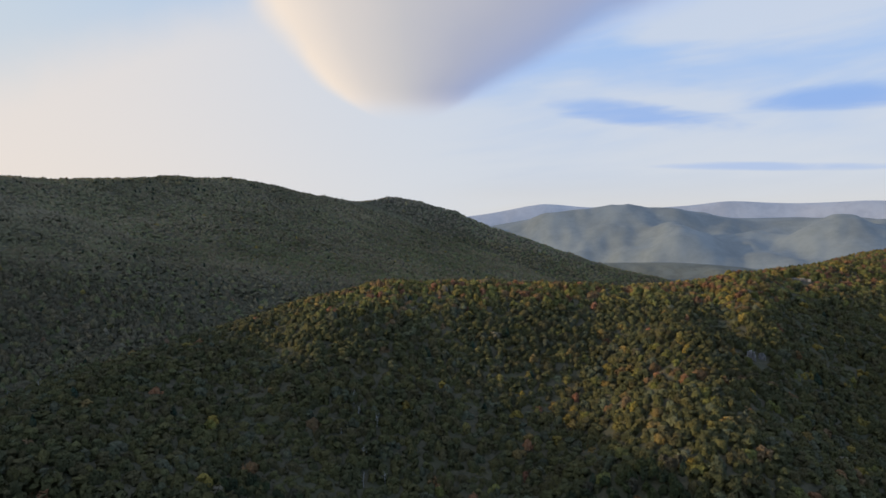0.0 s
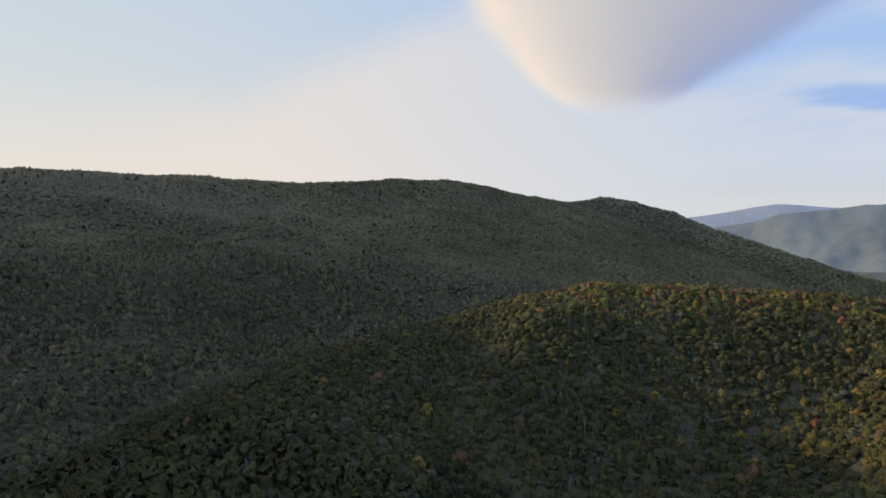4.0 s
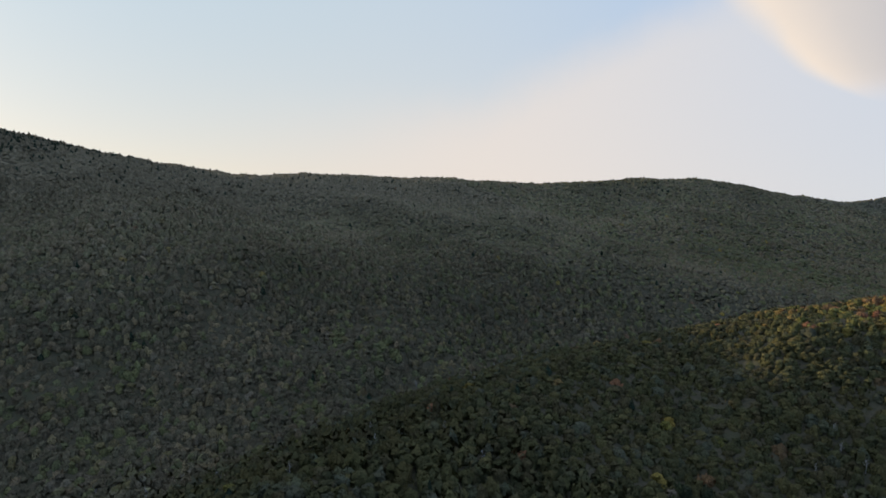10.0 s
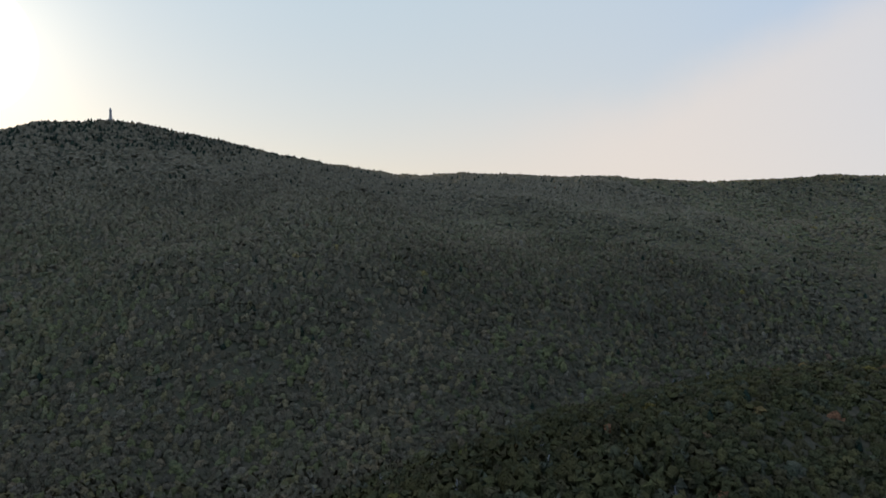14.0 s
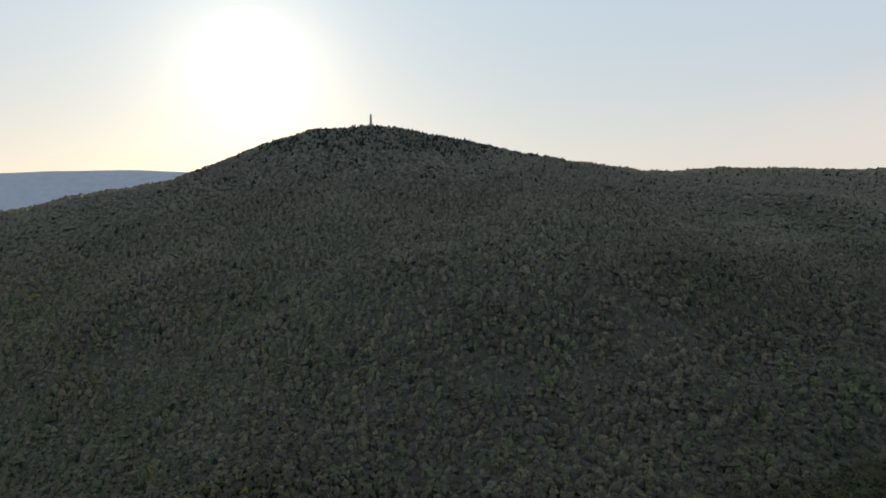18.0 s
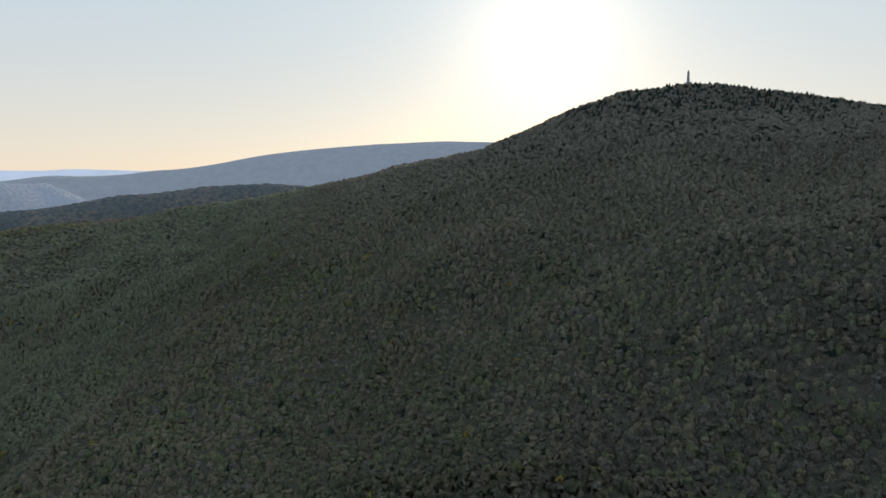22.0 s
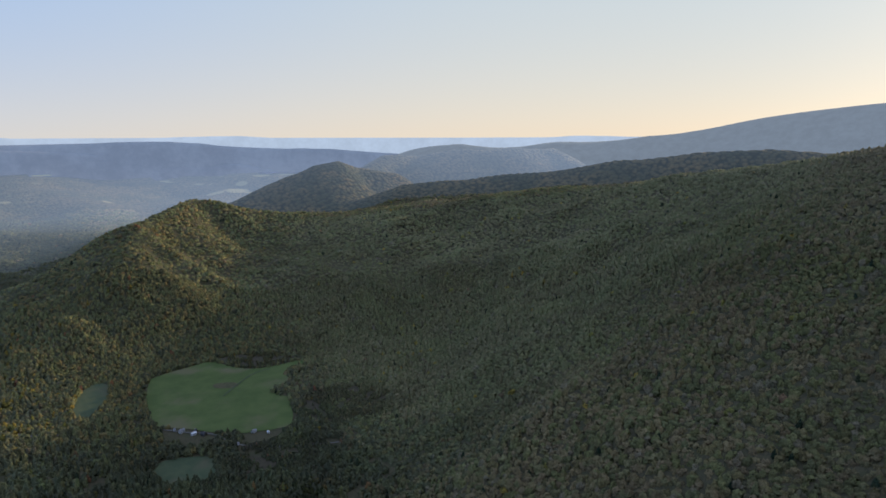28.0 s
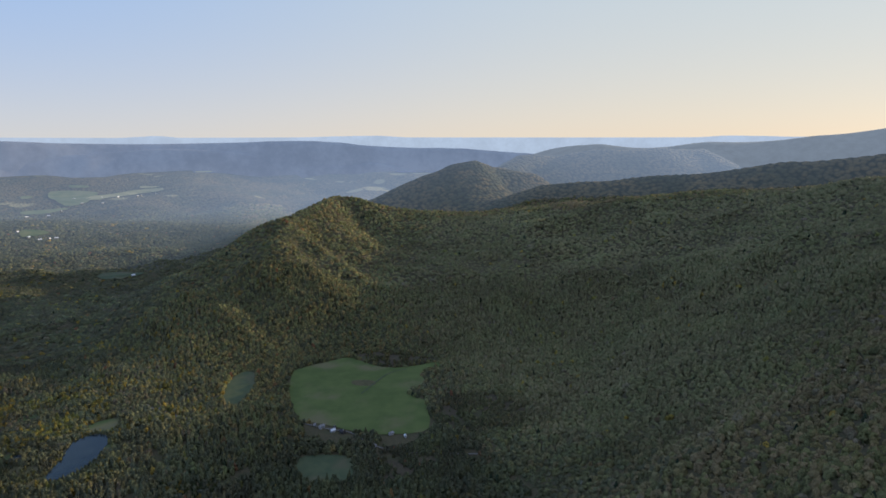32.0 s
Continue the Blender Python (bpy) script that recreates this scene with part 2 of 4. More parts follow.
def valley_material(name):
    """The far wooded land: crowns with dark gaps painted between them, a patchwork of clearings, and blue haze as
    emission.
    """
    def build(n, b):
        p = where(n)
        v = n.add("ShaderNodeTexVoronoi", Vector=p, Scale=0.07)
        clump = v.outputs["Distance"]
        big = n.noise(p, 0.004, 5.0, 0.6)
        c = n.mix(n.step(big, 0.35, 0.65), (0.056, 0.062, 0.034), (0.105, 0.085, 0.042))
        c = n.mix(n.step(n.noise(p, 0.018, 4.0, 0.6), 0.45, 0.7), c, (0.13, 0.10, 0.045))
        # cell edges darkened in colour, as shade between the crowns
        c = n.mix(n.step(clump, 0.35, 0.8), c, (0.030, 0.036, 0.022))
        cell = n.add("ShaderNodeTexVoronoi", Vector=p, Scale=0.007)
        height = n.add("ShaderNodeSeparateXYZ", Vector=p).outputs[2]
        open_land = n.math("MULTIPLY", n.step(n.noise(p, 0.0022, 2.0, 0.5), 0.55, 0.60), n.step(cell.outputs["Distance"], 0.44, 0.36))
        open_land = n.math("MULTIPLY", open_land, n.step(height, 170.0, 120.0))
        c = n.mix(n.math("MULTIPLY", open_land, 0.8), c, (0.22, 0.20, 0.10))
        n.put(b.inputs["Base Color"], c)
        bumped(n, b, n.math("SUBTRACT", 1.0, clump), 1.0, 5.0)
        haze_glow(n, b)
    return material(name, build, 1.0)


LEAVES = leaf_material("foliage")
SLOPE_LEAVES = leaf_material("slope_foliage", False, 0.37, 0.7)
# the far foliage glows blue to stand in for haze
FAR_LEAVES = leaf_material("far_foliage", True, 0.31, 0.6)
FLOOR = two_tone("forest_floor", (0.054, 0.050, 0.028), (0.096, 0.082, 0.045), 0.35, bump=0.6, second=(0.066, 0.064, 0.032), second_scale=0.05)
GRASS = two_tone("meadow_grass", (0.076, 0.106, 0.032), (0.102, 0.132, 0.042), 0.04, second=(0.140, 0.132, 0.066), second_scale=0.014)
# grass darkened in its base colour to stand for shade
DIM_GRASS = two_tone("shade_dimmed_grass", (0.058, 0.080, 0.042), (0.080, 0.098, 0.050), 0.06, second=(0.100, 0.096, 0.056))
THICKET = two_tone("brown_thicket", (0.046, 0.040, 0.026), (0.090, 0.074, 0.046), 0.30, bump=1.0, second=(0.060, 0.062, 0.030), second_scale=0.05)
ROUGH_GRASS = two_tone("rough_grass", (0.075, 0.075, 0.035), (0.12, 0.10, 0.055), 0.12, second=(0.06, 0.085, 0.03))
# the two far field materials also carry blue haze as emission
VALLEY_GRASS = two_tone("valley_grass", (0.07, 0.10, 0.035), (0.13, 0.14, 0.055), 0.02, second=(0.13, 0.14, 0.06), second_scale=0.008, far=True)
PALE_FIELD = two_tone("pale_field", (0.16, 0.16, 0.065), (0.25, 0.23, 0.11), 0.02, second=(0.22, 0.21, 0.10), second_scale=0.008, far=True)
ROCK = two_tone("grey_rock", (0.11, 0.10, 0.09), (0.24, 0.22, 0.19), 0.25, bump=0.9, second=(0.09, 0.085, 0.075), second_scale=0.1)
BARK = two_tone("bark", (0.05, 0.04, 0.03), (0.12, 0.10, 0.08), 1.5, bump=0.8)
GRAVEL = two_tone("gravel_road", (0.10, 0.095, 0.085), (0.17, 0.16, 0.145), 0.6)
STONE = two_tone("tower_stone", (0.26, 0.24, 0.22), (0.40, 0.37, 0.34), 0.8, bump=0.5)
WHITE = two_tone("white_clapboard", (0.34, 0.35, 0.36), (0.48, 0.49, 0.49), 0.7, bump=0.1)
BARN = two_tone("weathered_barn_boards", (0.05, 0.045, 0.042), (0.09, 0.08, 0.075), 0.8, bump=0.2)
ROOF_GREY = two_tone("grey_shingle", (0.16, 0.16, 0.17), (0.30, 0.30, 0.31), 1.2, bump=0.3)
ROOF_TIN = two_tone("bright_metal_roof", (0.55, 0.57, 0.60), (0.70, 0.72, 0.74), 0.4, rough=0.35, bump=0.05)
ROOF_DARK = two_tone("dark_shingle", (0.04, 0.04, 0.045), (0.08, 0.075, 0.07), 1.2, bump=0.3)
GLASS = two_tone("dark_window_glass", (0.03, 0.035, 0.045), (0.05, 0.055, 0.065), 0.3, rough=0.08, bump=0.0)


def water_build(n, b):
    n.put(b.inputs["Base Color"], n.mix(n.noise(where(n), 0.05, 3.0), (0.012, 0.020, 0.026), (0.020, 0.030, 0.034)))
    b.inputs["Specular IOR Level"].default_value = 0.14
    bumped(n, b, n.noise(where(n), 0.8, 3.0), 0.08, 0.3)


WATER = material("pond_water", water_build, 0.06)
# the sky's reflection is put into the lake's pale base colour
LAKE = material("lake_sky_sheen", lambda n, b: n.put(b.inputs["Base Color"], n.mix(n.noise(where(n), 0.01, 3.0), (0.35, 0.38, 0.42), (0.46, 0.48, 0.50))), 0.12)
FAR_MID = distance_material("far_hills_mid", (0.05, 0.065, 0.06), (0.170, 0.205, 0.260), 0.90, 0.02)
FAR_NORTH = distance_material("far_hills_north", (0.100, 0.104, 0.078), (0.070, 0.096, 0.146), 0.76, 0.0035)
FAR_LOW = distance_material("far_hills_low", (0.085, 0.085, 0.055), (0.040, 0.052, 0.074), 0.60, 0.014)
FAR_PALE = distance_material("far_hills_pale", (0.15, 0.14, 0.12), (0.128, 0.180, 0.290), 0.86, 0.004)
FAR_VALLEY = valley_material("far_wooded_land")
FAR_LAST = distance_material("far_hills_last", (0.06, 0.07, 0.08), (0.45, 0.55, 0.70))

# ---------------------------------------------------------------- shape of the land
# ridge lines: (x, y, crest height), half width, steepness of the flank
NORTH_TAIL = [(618, 1584, 58), (485, 1713, 84), (348, 1807, 119), (143, 1864, 194), (26, 1890, 253), (-73, 1899, 280), (-159, 1893, 290), (-264, 1811, 274), (-351, 1755, 285)]
NORTH_RIDGE = [(-264, 1811, 276), (-351, 1755, 292), (-463, 1657, 322), (-541, 1590, 330), (-647, 1474, 333), (-741, 1316, 319), (-833, 1125, 323), (-906, 919, 326), (-938, 845, 331), (-970, 744, 330), (-1008, 620, 329), (-1038, 502, 341), (-1056, 411, 352)]
MOUNTAIN = [(-1056, 411, 350), (-1075, 287, 366), (-1073, 219, 375), (-1076, 175, 379), (-1076, 102, 372), (-1079, 50, 354), (-1080, -2, 331), (-1077, -70, 301), (-1080, -134, 288), (-1094, -230, 274), (-1222, -429, 238), (-1313, -640, 203), (-1335, -880, 172), (-1280, -1040, 152), (-1157, -1178, 126), (-948, -1338, 94), (-808, -1416, 72)]
MID_CREST = [(-1010, -1570, 84), (-1132, -1481, 140), (-1246, -1392, 156), (-1338, -1308, 172), (-1468, -1164, 192), (-1539, -1069, 209), (-1634, -916, 230), (-1700, -780, 238), (-1760, -620, 232), (-1820, -420, 212), (-1860, -200, 176), (-1890, 0, 120)]
NEAR_HILL = [(-223, 60, 86), (-207, 110, 122), (-199, 157, 143), (-205, 198, 144), (-207, 238, 146), (-206, 287, 152), (-201, 337, 155), (-187, 388, 161), (-162, 440, 163), (-134, 482, 171), (-91, 519, 182), (-40, 537, 191), (8, 542, 192), (56, 539, 190), (103, 536, 188), (151, 533, 186), (199, 533, 185), (251, 553, 188), (312, 584, 192), (386, 620, 200), (468, 668, 206), (618, 737, 215)]
NOSE = [(190, 545, 188), (165, 430, 170), (135, 315, 148), (110, 220, 118)]
WEST_SPUR = [(-46, 531, 189), (-77, 462, 180), (-90, 405, 160), (-98, 350, 132)]
CLIFF_SPUR = [(265, 563, 192), (238, 495, 184), (216, 436, 168)]
KNOLL = [(-860, -1400, 68), (-720, -1450, 92), (-580, -1506, 141), (-435, -1370, 106), (-372, -1200, 60), (-335, -1050, 4), (-290, -920, -36)]
KNOLL_FAR = [(-1250, -1700, 165), (-1130, -1740, 182), (-1067, -1732, 203), (-1000, -1740, 196), (-845, -1783, 132), (-720, -1820, 84), (-600, -1850, 40)]
KNOLL_THIRD = [(-1260, -1900, 165), (-1409, -1992, 210), (-1540, -1970, 214), (-1666, -1927, 233), (-1761, -1845, 222), (-2050, -1780, 236)]
HOLLOW = [(-560, -60, 0.3), (-440, 130, 1), (-330, 330, 1), (-300, 480, 1), (-200, 700, 1), (0, 900, 1), (300, 1100, 1)]
EAST_RISE = [(150, -2300, 30), (500, -1900, 20)]


def smooth(t):
    t = np.clip(t, 0.0, 1.0)
    return t * t * (3 - 2 * t)


def lattice(ix, iy, seed):
    v = np.sin(ix * 127.1 + iy * 311.7 + seed * 74.7) * 43758.5453
    return v - np.floor(v)


def rough_land(x, y, size, seed):
    """Smooth value noise, -1 to 1."""
    u, v = x / size, y / size
    iu, iv = np.floor(u), np.floor(v)
    fu, fv = smooth(u - iu), smooth(v - iv)
    a, b = lattice(iu, iv, seed), lattice(iu + 1, iv, seed)
    c, d = lattice(iu, iv + 1, seed), lattice(iu + 1, iv + 1, seed)
    return 2 * ((a * (1 - fu) + b * fu) * (1 - fv) + (c * (1 - fu) + d * fu) * fv) - 1


def ridge(x, y, base, line, width, power, dome_top=False):
    best = np.zeros_like(x)
    for (ax, ay, az), (bx, by, bz) in zip(line, line[1:]):
        dx, dy = bx - ax, by - ay
        t = np.clip(((x - ax) * dx + (y - ay) * dy) / (dx * dx + dy * dy), 0, 1)
        dist = np.hypot(x - ax - t * dx, y - ay - t * dy)
        u = np.sqrt(dist ** 2 + (0.05 * width) ** 2) / width - 0.05
        fall = np.clip(1 - u * u, 0, 1) ** 2 if dome_top else np.clip(1 - u, 0, 1) ** power
        best = np.maximum(best, np.maximum(az + t * (bz - az) - base, 0) * fall)
    return best


def spine(x, y, line, slope, crown):
    """Height of a rounded spine of land, falling evenly to both sides of its crest line."""
    best = np.full_like(x, -400.0)
    for (ax, ay, az), (bx, by, bz) in zip(line, line[1:]):
        dx, dy = bx - ax, by - ay
        t = np.clip(((x - ax) * dx + (y - ay) * dy) / (dx * dx + dy * dy), 0, 1)
        dist = np.hypot(x - ax - t * dx, y - ay - t * dy)
        best = np.maximum(best, az + t * (bz - az) - slope * (np.sqrt(dist ** 2 + crown ** 2) - crown))
    return best


def near_hill(x, y):
    """The near hill with its three spurs, in units of the plan."""
    parts = [spine(x, y, NEAR_HILL, 0.50, 42), spine(x, y, NOSE, 0.62, 26), spine(x, y, CLIFF_SPUR, 0.85, 16), spine(x, y, WEST_SPUR, 0.6, 24)]
    top = np.max(parts, axis=0)
    top = top + 5 * np.log(sum(np.exp((p - top) / 5) for p in parts))
    return top + 3 + 3.5 * rough_land(x, y, 95, 51) + 1.5 * rough_land(x, y, 38, 52)


def land(x, y):
    """Height of the ground in metres."""
    x, y = np.asarray(x, float) / K, np.asarray(y, float) / K
    far = np.hypot(x, y)
    base = -60 + 165 * smooth((y + 800) / 1200) * (1 - smooth((y - 700) / 1100)) + np.where(y > 0, 0.055, 0.078) * np.maximum(far - 1700, 0)
    base = base + smooth((far - 1700) / 500) * (np.where(y > 0, 11, 26) * rough_land(x, y, 420, 3) + np.where(y > 0, 6, 15) * rough_land(x, y, 190, 4))
    base = base + 6 * rough_land(x, y, 420, 1) + 3 * rough_land(x, y, 160, 2)
    h = [np.maximum(np.maximum(ridge(x, y, base, NORTH_RIDGE, 950, 1.25), ridge(x, y, base, NORTH_TAIL, 400, 1.1)), ridge(x, y, base, MOUNTAIN, 690, 1.25)),
         ridge(x, y, base, KNOLL, 330, 1.3), ridge(x, y, base, MID_CREST, 330, 1.3), ridge(x, y, base, KNOLL_FAR, 330, 1.25), ridge(x, y, base, KNOLL_THIRD, 450, 1.3), ridge(x, y, base, EAST_RISE, 600, 1.6)]
    up = sum(v ** 6 for v in h) ** (1 / 6)
    gully = rough_land(x, y, 260, 5) * 0.6 + rough_land(x, y, 110, 6) * 0.3 + rough_land(x, y, 45, 7) * 0.1
    z = base + up + gully * np.clip(up, 0, 140) * 0.12
    # ravines and spurs low on the long slope
    fold = 1 - 2 * np.abs(rough_land(x * 0.55 + 0.2 * y, y, 95, 14)) + 0.6 * rough_land(x, y, 48, 15)
    z = z + np.where(y < -450, 13, 9) * fold * smooth((-x - 240) / 90) * smooth((up - 6) / 40) * (1 - smooth((up - 150) / 70)) * smooth((y + 1350) / 250)
    z = z - 48 * ridge(x, y, np.zeros_like(x), HOLLOW, 175, 1.0, True)
    # the near hill stands on it
    hill = near_hill(x, y)
    z = np.maximum(z, hill) + 7 * np.log1p(np.exp(-np.abs(z - hill) / 7))
    # rolling wooded lowland beyond the farm
    low = smooth((-y - 780) / 160) * smooth((x + 720) / 180) * (1 - smooth((far - 1900) / 300))
    z = z + low * (8 * (1 - 2 * np.abs(rough_land(x + 0.45 * y, 0.45 * y, 90, 61))) + 5 * rough_land(x, y, 52, 62))
    # the flat meadow land with the farm and the pond
    k = 1 - smooth((np.hypot((x + 320) * 0.8, y + 760) - 190) / 170)
    plain = -45 + 0.012 * (-x - 320) - 0.004 * (y + 760) + 1.2 * rough_land(x, y, 70, 9)
    z = z * (1 - k) + plain * k
    # the basin of the far lake
    kl = 1 - smooth((np.hypot(x + 1525, y + 3165) - 220) / 160)
    z = z * (1 - kl) + 100 * kl
    kp = 1 - smooth((np.hypot(x + 105, y + 770) - 48) / 30)
    return K * (z * (1 - kp) + np.minimum(z, -46.5) * kp)


def ground_z(x, y):
    return float(land(np.array([x]), np.array([y]))[0])


# ---------------------------------------------------------------- mesh helpers


def mesh_of(name, verts, faces, mat, tint=None, flat=True, normals=None):
    verts, faces = np.asarray(verts, np.float32), np.asarray(faces, np.int32)
    me = bpy.data.meshes.new(name)
    nv, (nf, k) = len(verts), faces.shape
    me.vertices.add(nv)
    me.vertices.foreach_set("co", verts.ravel())
    me.loops.add(nf * k)
    me.loops.foreach_set("vertex_index", faces.ravel())
    me.polygons.add(nf)
    me.polygons.foreach_set("loop_start", np.arange(0, nf * k, k, dtype=np.int32))
    me.polygons.foreach_set("use_smooth", np.full(nf, not flat))
    if tint is not None:
        at = me.attributes.new("tint", "FLOAT_COLOR", "POINT")
        at.data.foreach_set("color", np.c_[tint, np.ones(nv)].astype(np.float32).ravel())
    me.materials.append(mat)
    me.update(calc_edges=True)
    if normals is not None:
        me.normals_split_custom_set_from_vertices(normals)
    return me


def part(name, bm, mat, parent, label=""):
    """Links a bmesh as one mesh object under a thing or a part."""
    me = bpy.data.meshes.new(name)
    bm.to_mesh(me)
    bm.free()
    me.materials.append(mat)
    ob = new(name, me)
    ob.parent = parent
    return tagged(ob, label)


def box(bm, x0, x1, y0, y1, z0, z1):
    v = [bm.verts.new(p) for p in ((x0, y0, z0), (x1, y0, z0), (x1, y1, z0), (x0, y1, z0), (x0, y0, z1), (x1, y0, z1), (x1, y1, z1), (x0, y1, z1))]
    for f in ((0, 3, 2, 1), (4, 5, 6, 7), (0, 1, 5, 4), (1, 2, 6, 5), (2, 3, 7, 6), (3, 0, 4, 7)):
        bm.faces.new([v[i] for i in f])
    return v


# ---------------------------------------------------------------- ground


def axis(lo, hi, fine_lo, fine_hi, step, grow):
    mid = list(np.arange(fine_lo, fine_hi + 0.1, step))
    s, v = step, fine_hi
    while v < hi:
        s *= grow
        v += s
        mid.append(min(v, hi))
    s, v = step, fine_lo
    while v > lo:
        s *= grow
        v -= s
        mid.insert(0, max(v, lo))
    return np.array(sorted(set(mid)))


def build_ground():
    xs = axis(-4700, 4700, -2250, 1100, 19, 1.05)
    ys = axis(-4700, 4700, -2250, 2600, 19, 1.05)
    gx, gy = np.meshgrid(xs, ys, indexing="ij")
    gz = land(gx, gy)
    nx, ny = gx.shape
    idx = np.arange(nx * ny).reshape(nx, ny)
    quads = np.stack([idx[:-1, :-1], idx[1:, :-1], idx[1:, 1:], idx[:-1, 1:]], -1).reshape(-1, 4)
    v = np.stack([gx, gy, gz], -1).reshape(-1, 3)
    r = np.hypot(v[:, 0], v[:, 1])[quads].max(1)
    quads = quads[r < 4700]
    me = mesh_of("ground", v, quads, FLOOR, flat=False)
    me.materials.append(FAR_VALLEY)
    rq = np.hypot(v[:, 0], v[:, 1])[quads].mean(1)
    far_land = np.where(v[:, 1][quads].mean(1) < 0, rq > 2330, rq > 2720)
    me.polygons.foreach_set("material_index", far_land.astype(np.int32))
    tagged(new("ground", me), "leaf-strewn forest floor of wooded hills and valley", "ground", kind="structure")


build_ground()


def far_range(name, mat, label, az0, az1, dist, profile, foot, seed, depth=500.0, relief=55.0, packed=None):
    """A rounded range of far hills along an arc; profile gives its crest line, in degrees above the eye, at even steps.
    packed: the bearing from which the steps lie close together, and the one up to which they lie wide apart."""
    rng = np.random.default_rng(seed)
    n, m = 320, 30
    a = np.radians(np.linspace(az0, az1, n))
    steps = np.linspace(az0, az1, len(profile))
    if packed:
        wide = len(profile) // 3
        steps = np.r_[np.linspace(packed[1], packed[0], wide, endpoint=False), np.linspace(packed[0], az1, len(profile) - wide)]
    crest = EYE + dist * np.tan(np.radians(np.interp(np.linspace(az0, az1, n), steps, profile)))
    crest = np.convolve(np.pad(crest, 8, "edge"), np.ones(17) / 17, "valid")
    t = np.linspace(0, 1, m)
    x = -np.sin(a)[:, None] * (dist - depth * (1 - t))
    y = np.cos(a)[:, None] * (dist - depth * (1 - t))
    z = foot + (crest[:, None] - foot) * (np.sin(t * np.pi / 2) ** 1.3)[None, :]
    z = z + rough_land(x, y, 380, seed) * relief * np.sin(t * np.pi)[None, :] + (rough_land(x, y, 150, seed + 1) * 0.24 * relief + rough_land(x, y, 55, seed + 2) * 0.08 * relief) * np.sin(np.minimum(t * 1.05, 1) * np.pi)[None, :]
    back_z = np.full((n, 1), foot)
    x, y, z = np.c_[x, -np.sin(a) * (dist + 60)], np.c_[y, np.cos(a) * (dist + 60)], np.c_[z, back_z]
    idx = np.arange(n * (m + 1)).reshape(n, m + 1)
    quads = np.stack([idx[:-1, :-1], idx[:-1, 1:], idx[1:, 1:], idx[1:, :-1]], -1).reshape(-1, 4)
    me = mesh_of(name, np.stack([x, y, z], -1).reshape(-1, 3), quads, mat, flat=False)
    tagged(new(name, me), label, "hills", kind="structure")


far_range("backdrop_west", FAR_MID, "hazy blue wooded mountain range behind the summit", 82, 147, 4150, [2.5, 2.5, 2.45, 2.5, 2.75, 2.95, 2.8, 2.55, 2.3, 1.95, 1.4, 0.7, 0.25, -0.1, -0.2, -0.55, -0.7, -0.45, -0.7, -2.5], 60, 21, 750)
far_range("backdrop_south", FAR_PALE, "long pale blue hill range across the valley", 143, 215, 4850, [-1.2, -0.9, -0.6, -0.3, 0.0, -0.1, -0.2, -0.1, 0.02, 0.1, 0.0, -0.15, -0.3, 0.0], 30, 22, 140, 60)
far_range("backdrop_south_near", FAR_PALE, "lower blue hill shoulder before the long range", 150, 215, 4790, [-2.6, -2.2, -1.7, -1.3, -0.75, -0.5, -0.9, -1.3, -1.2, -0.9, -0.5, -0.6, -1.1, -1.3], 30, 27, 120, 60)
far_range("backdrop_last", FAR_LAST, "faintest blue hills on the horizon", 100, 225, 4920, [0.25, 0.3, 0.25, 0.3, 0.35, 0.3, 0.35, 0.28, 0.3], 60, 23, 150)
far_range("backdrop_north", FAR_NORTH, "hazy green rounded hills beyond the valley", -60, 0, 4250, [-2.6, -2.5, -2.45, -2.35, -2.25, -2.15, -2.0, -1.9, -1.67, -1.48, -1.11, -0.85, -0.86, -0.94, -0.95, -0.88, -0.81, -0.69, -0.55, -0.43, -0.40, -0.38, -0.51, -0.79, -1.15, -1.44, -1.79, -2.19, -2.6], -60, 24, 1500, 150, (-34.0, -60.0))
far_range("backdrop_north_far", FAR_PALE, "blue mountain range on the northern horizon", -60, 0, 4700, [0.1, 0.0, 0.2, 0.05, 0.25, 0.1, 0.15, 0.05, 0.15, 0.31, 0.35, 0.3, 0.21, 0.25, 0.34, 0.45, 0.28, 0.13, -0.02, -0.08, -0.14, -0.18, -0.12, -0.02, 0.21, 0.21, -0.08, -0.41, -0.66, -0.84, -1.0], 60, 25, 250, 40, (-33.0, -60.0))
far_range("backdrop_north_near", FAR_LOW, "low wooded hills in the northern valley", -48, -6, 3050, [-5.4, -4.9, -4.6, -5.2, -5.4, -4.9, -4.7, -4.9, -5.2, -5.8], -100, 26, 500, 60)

# ---------------------------------------------------------------- meadows, water and roads


def inside(x, y, outline):
    """Which points lie within a closed outline."""
    hit = np.zeros(x.shape, bool)
    pts = list(outline)
    for (ax, ay), (bx, by) in zip(pts, pts[1:] + pts[:1]):
        cross = ((ay > y) != (by > y)) & (x < (bx - ax) * (y - ay) / ((by - ay) or 1e-9) + ax)
        hit ^= cross
    return hit


def rounded(outline, times=3):
    pts = list(outline)
    for _ in range(times):
        out = []
        for (ax, ay), (bx, by) in zip(pts, pts[1:] + pts[:1]):
            out += [(0.75 * ax + 0.25 * bx, 0.75 * ay + 0.25 * by), (0.25 * ax + 0.75 * bx, 0.25 * ay + 0.75 * by)]
        pts = out
    return pts


CLEARINGS, OPEN = [], []


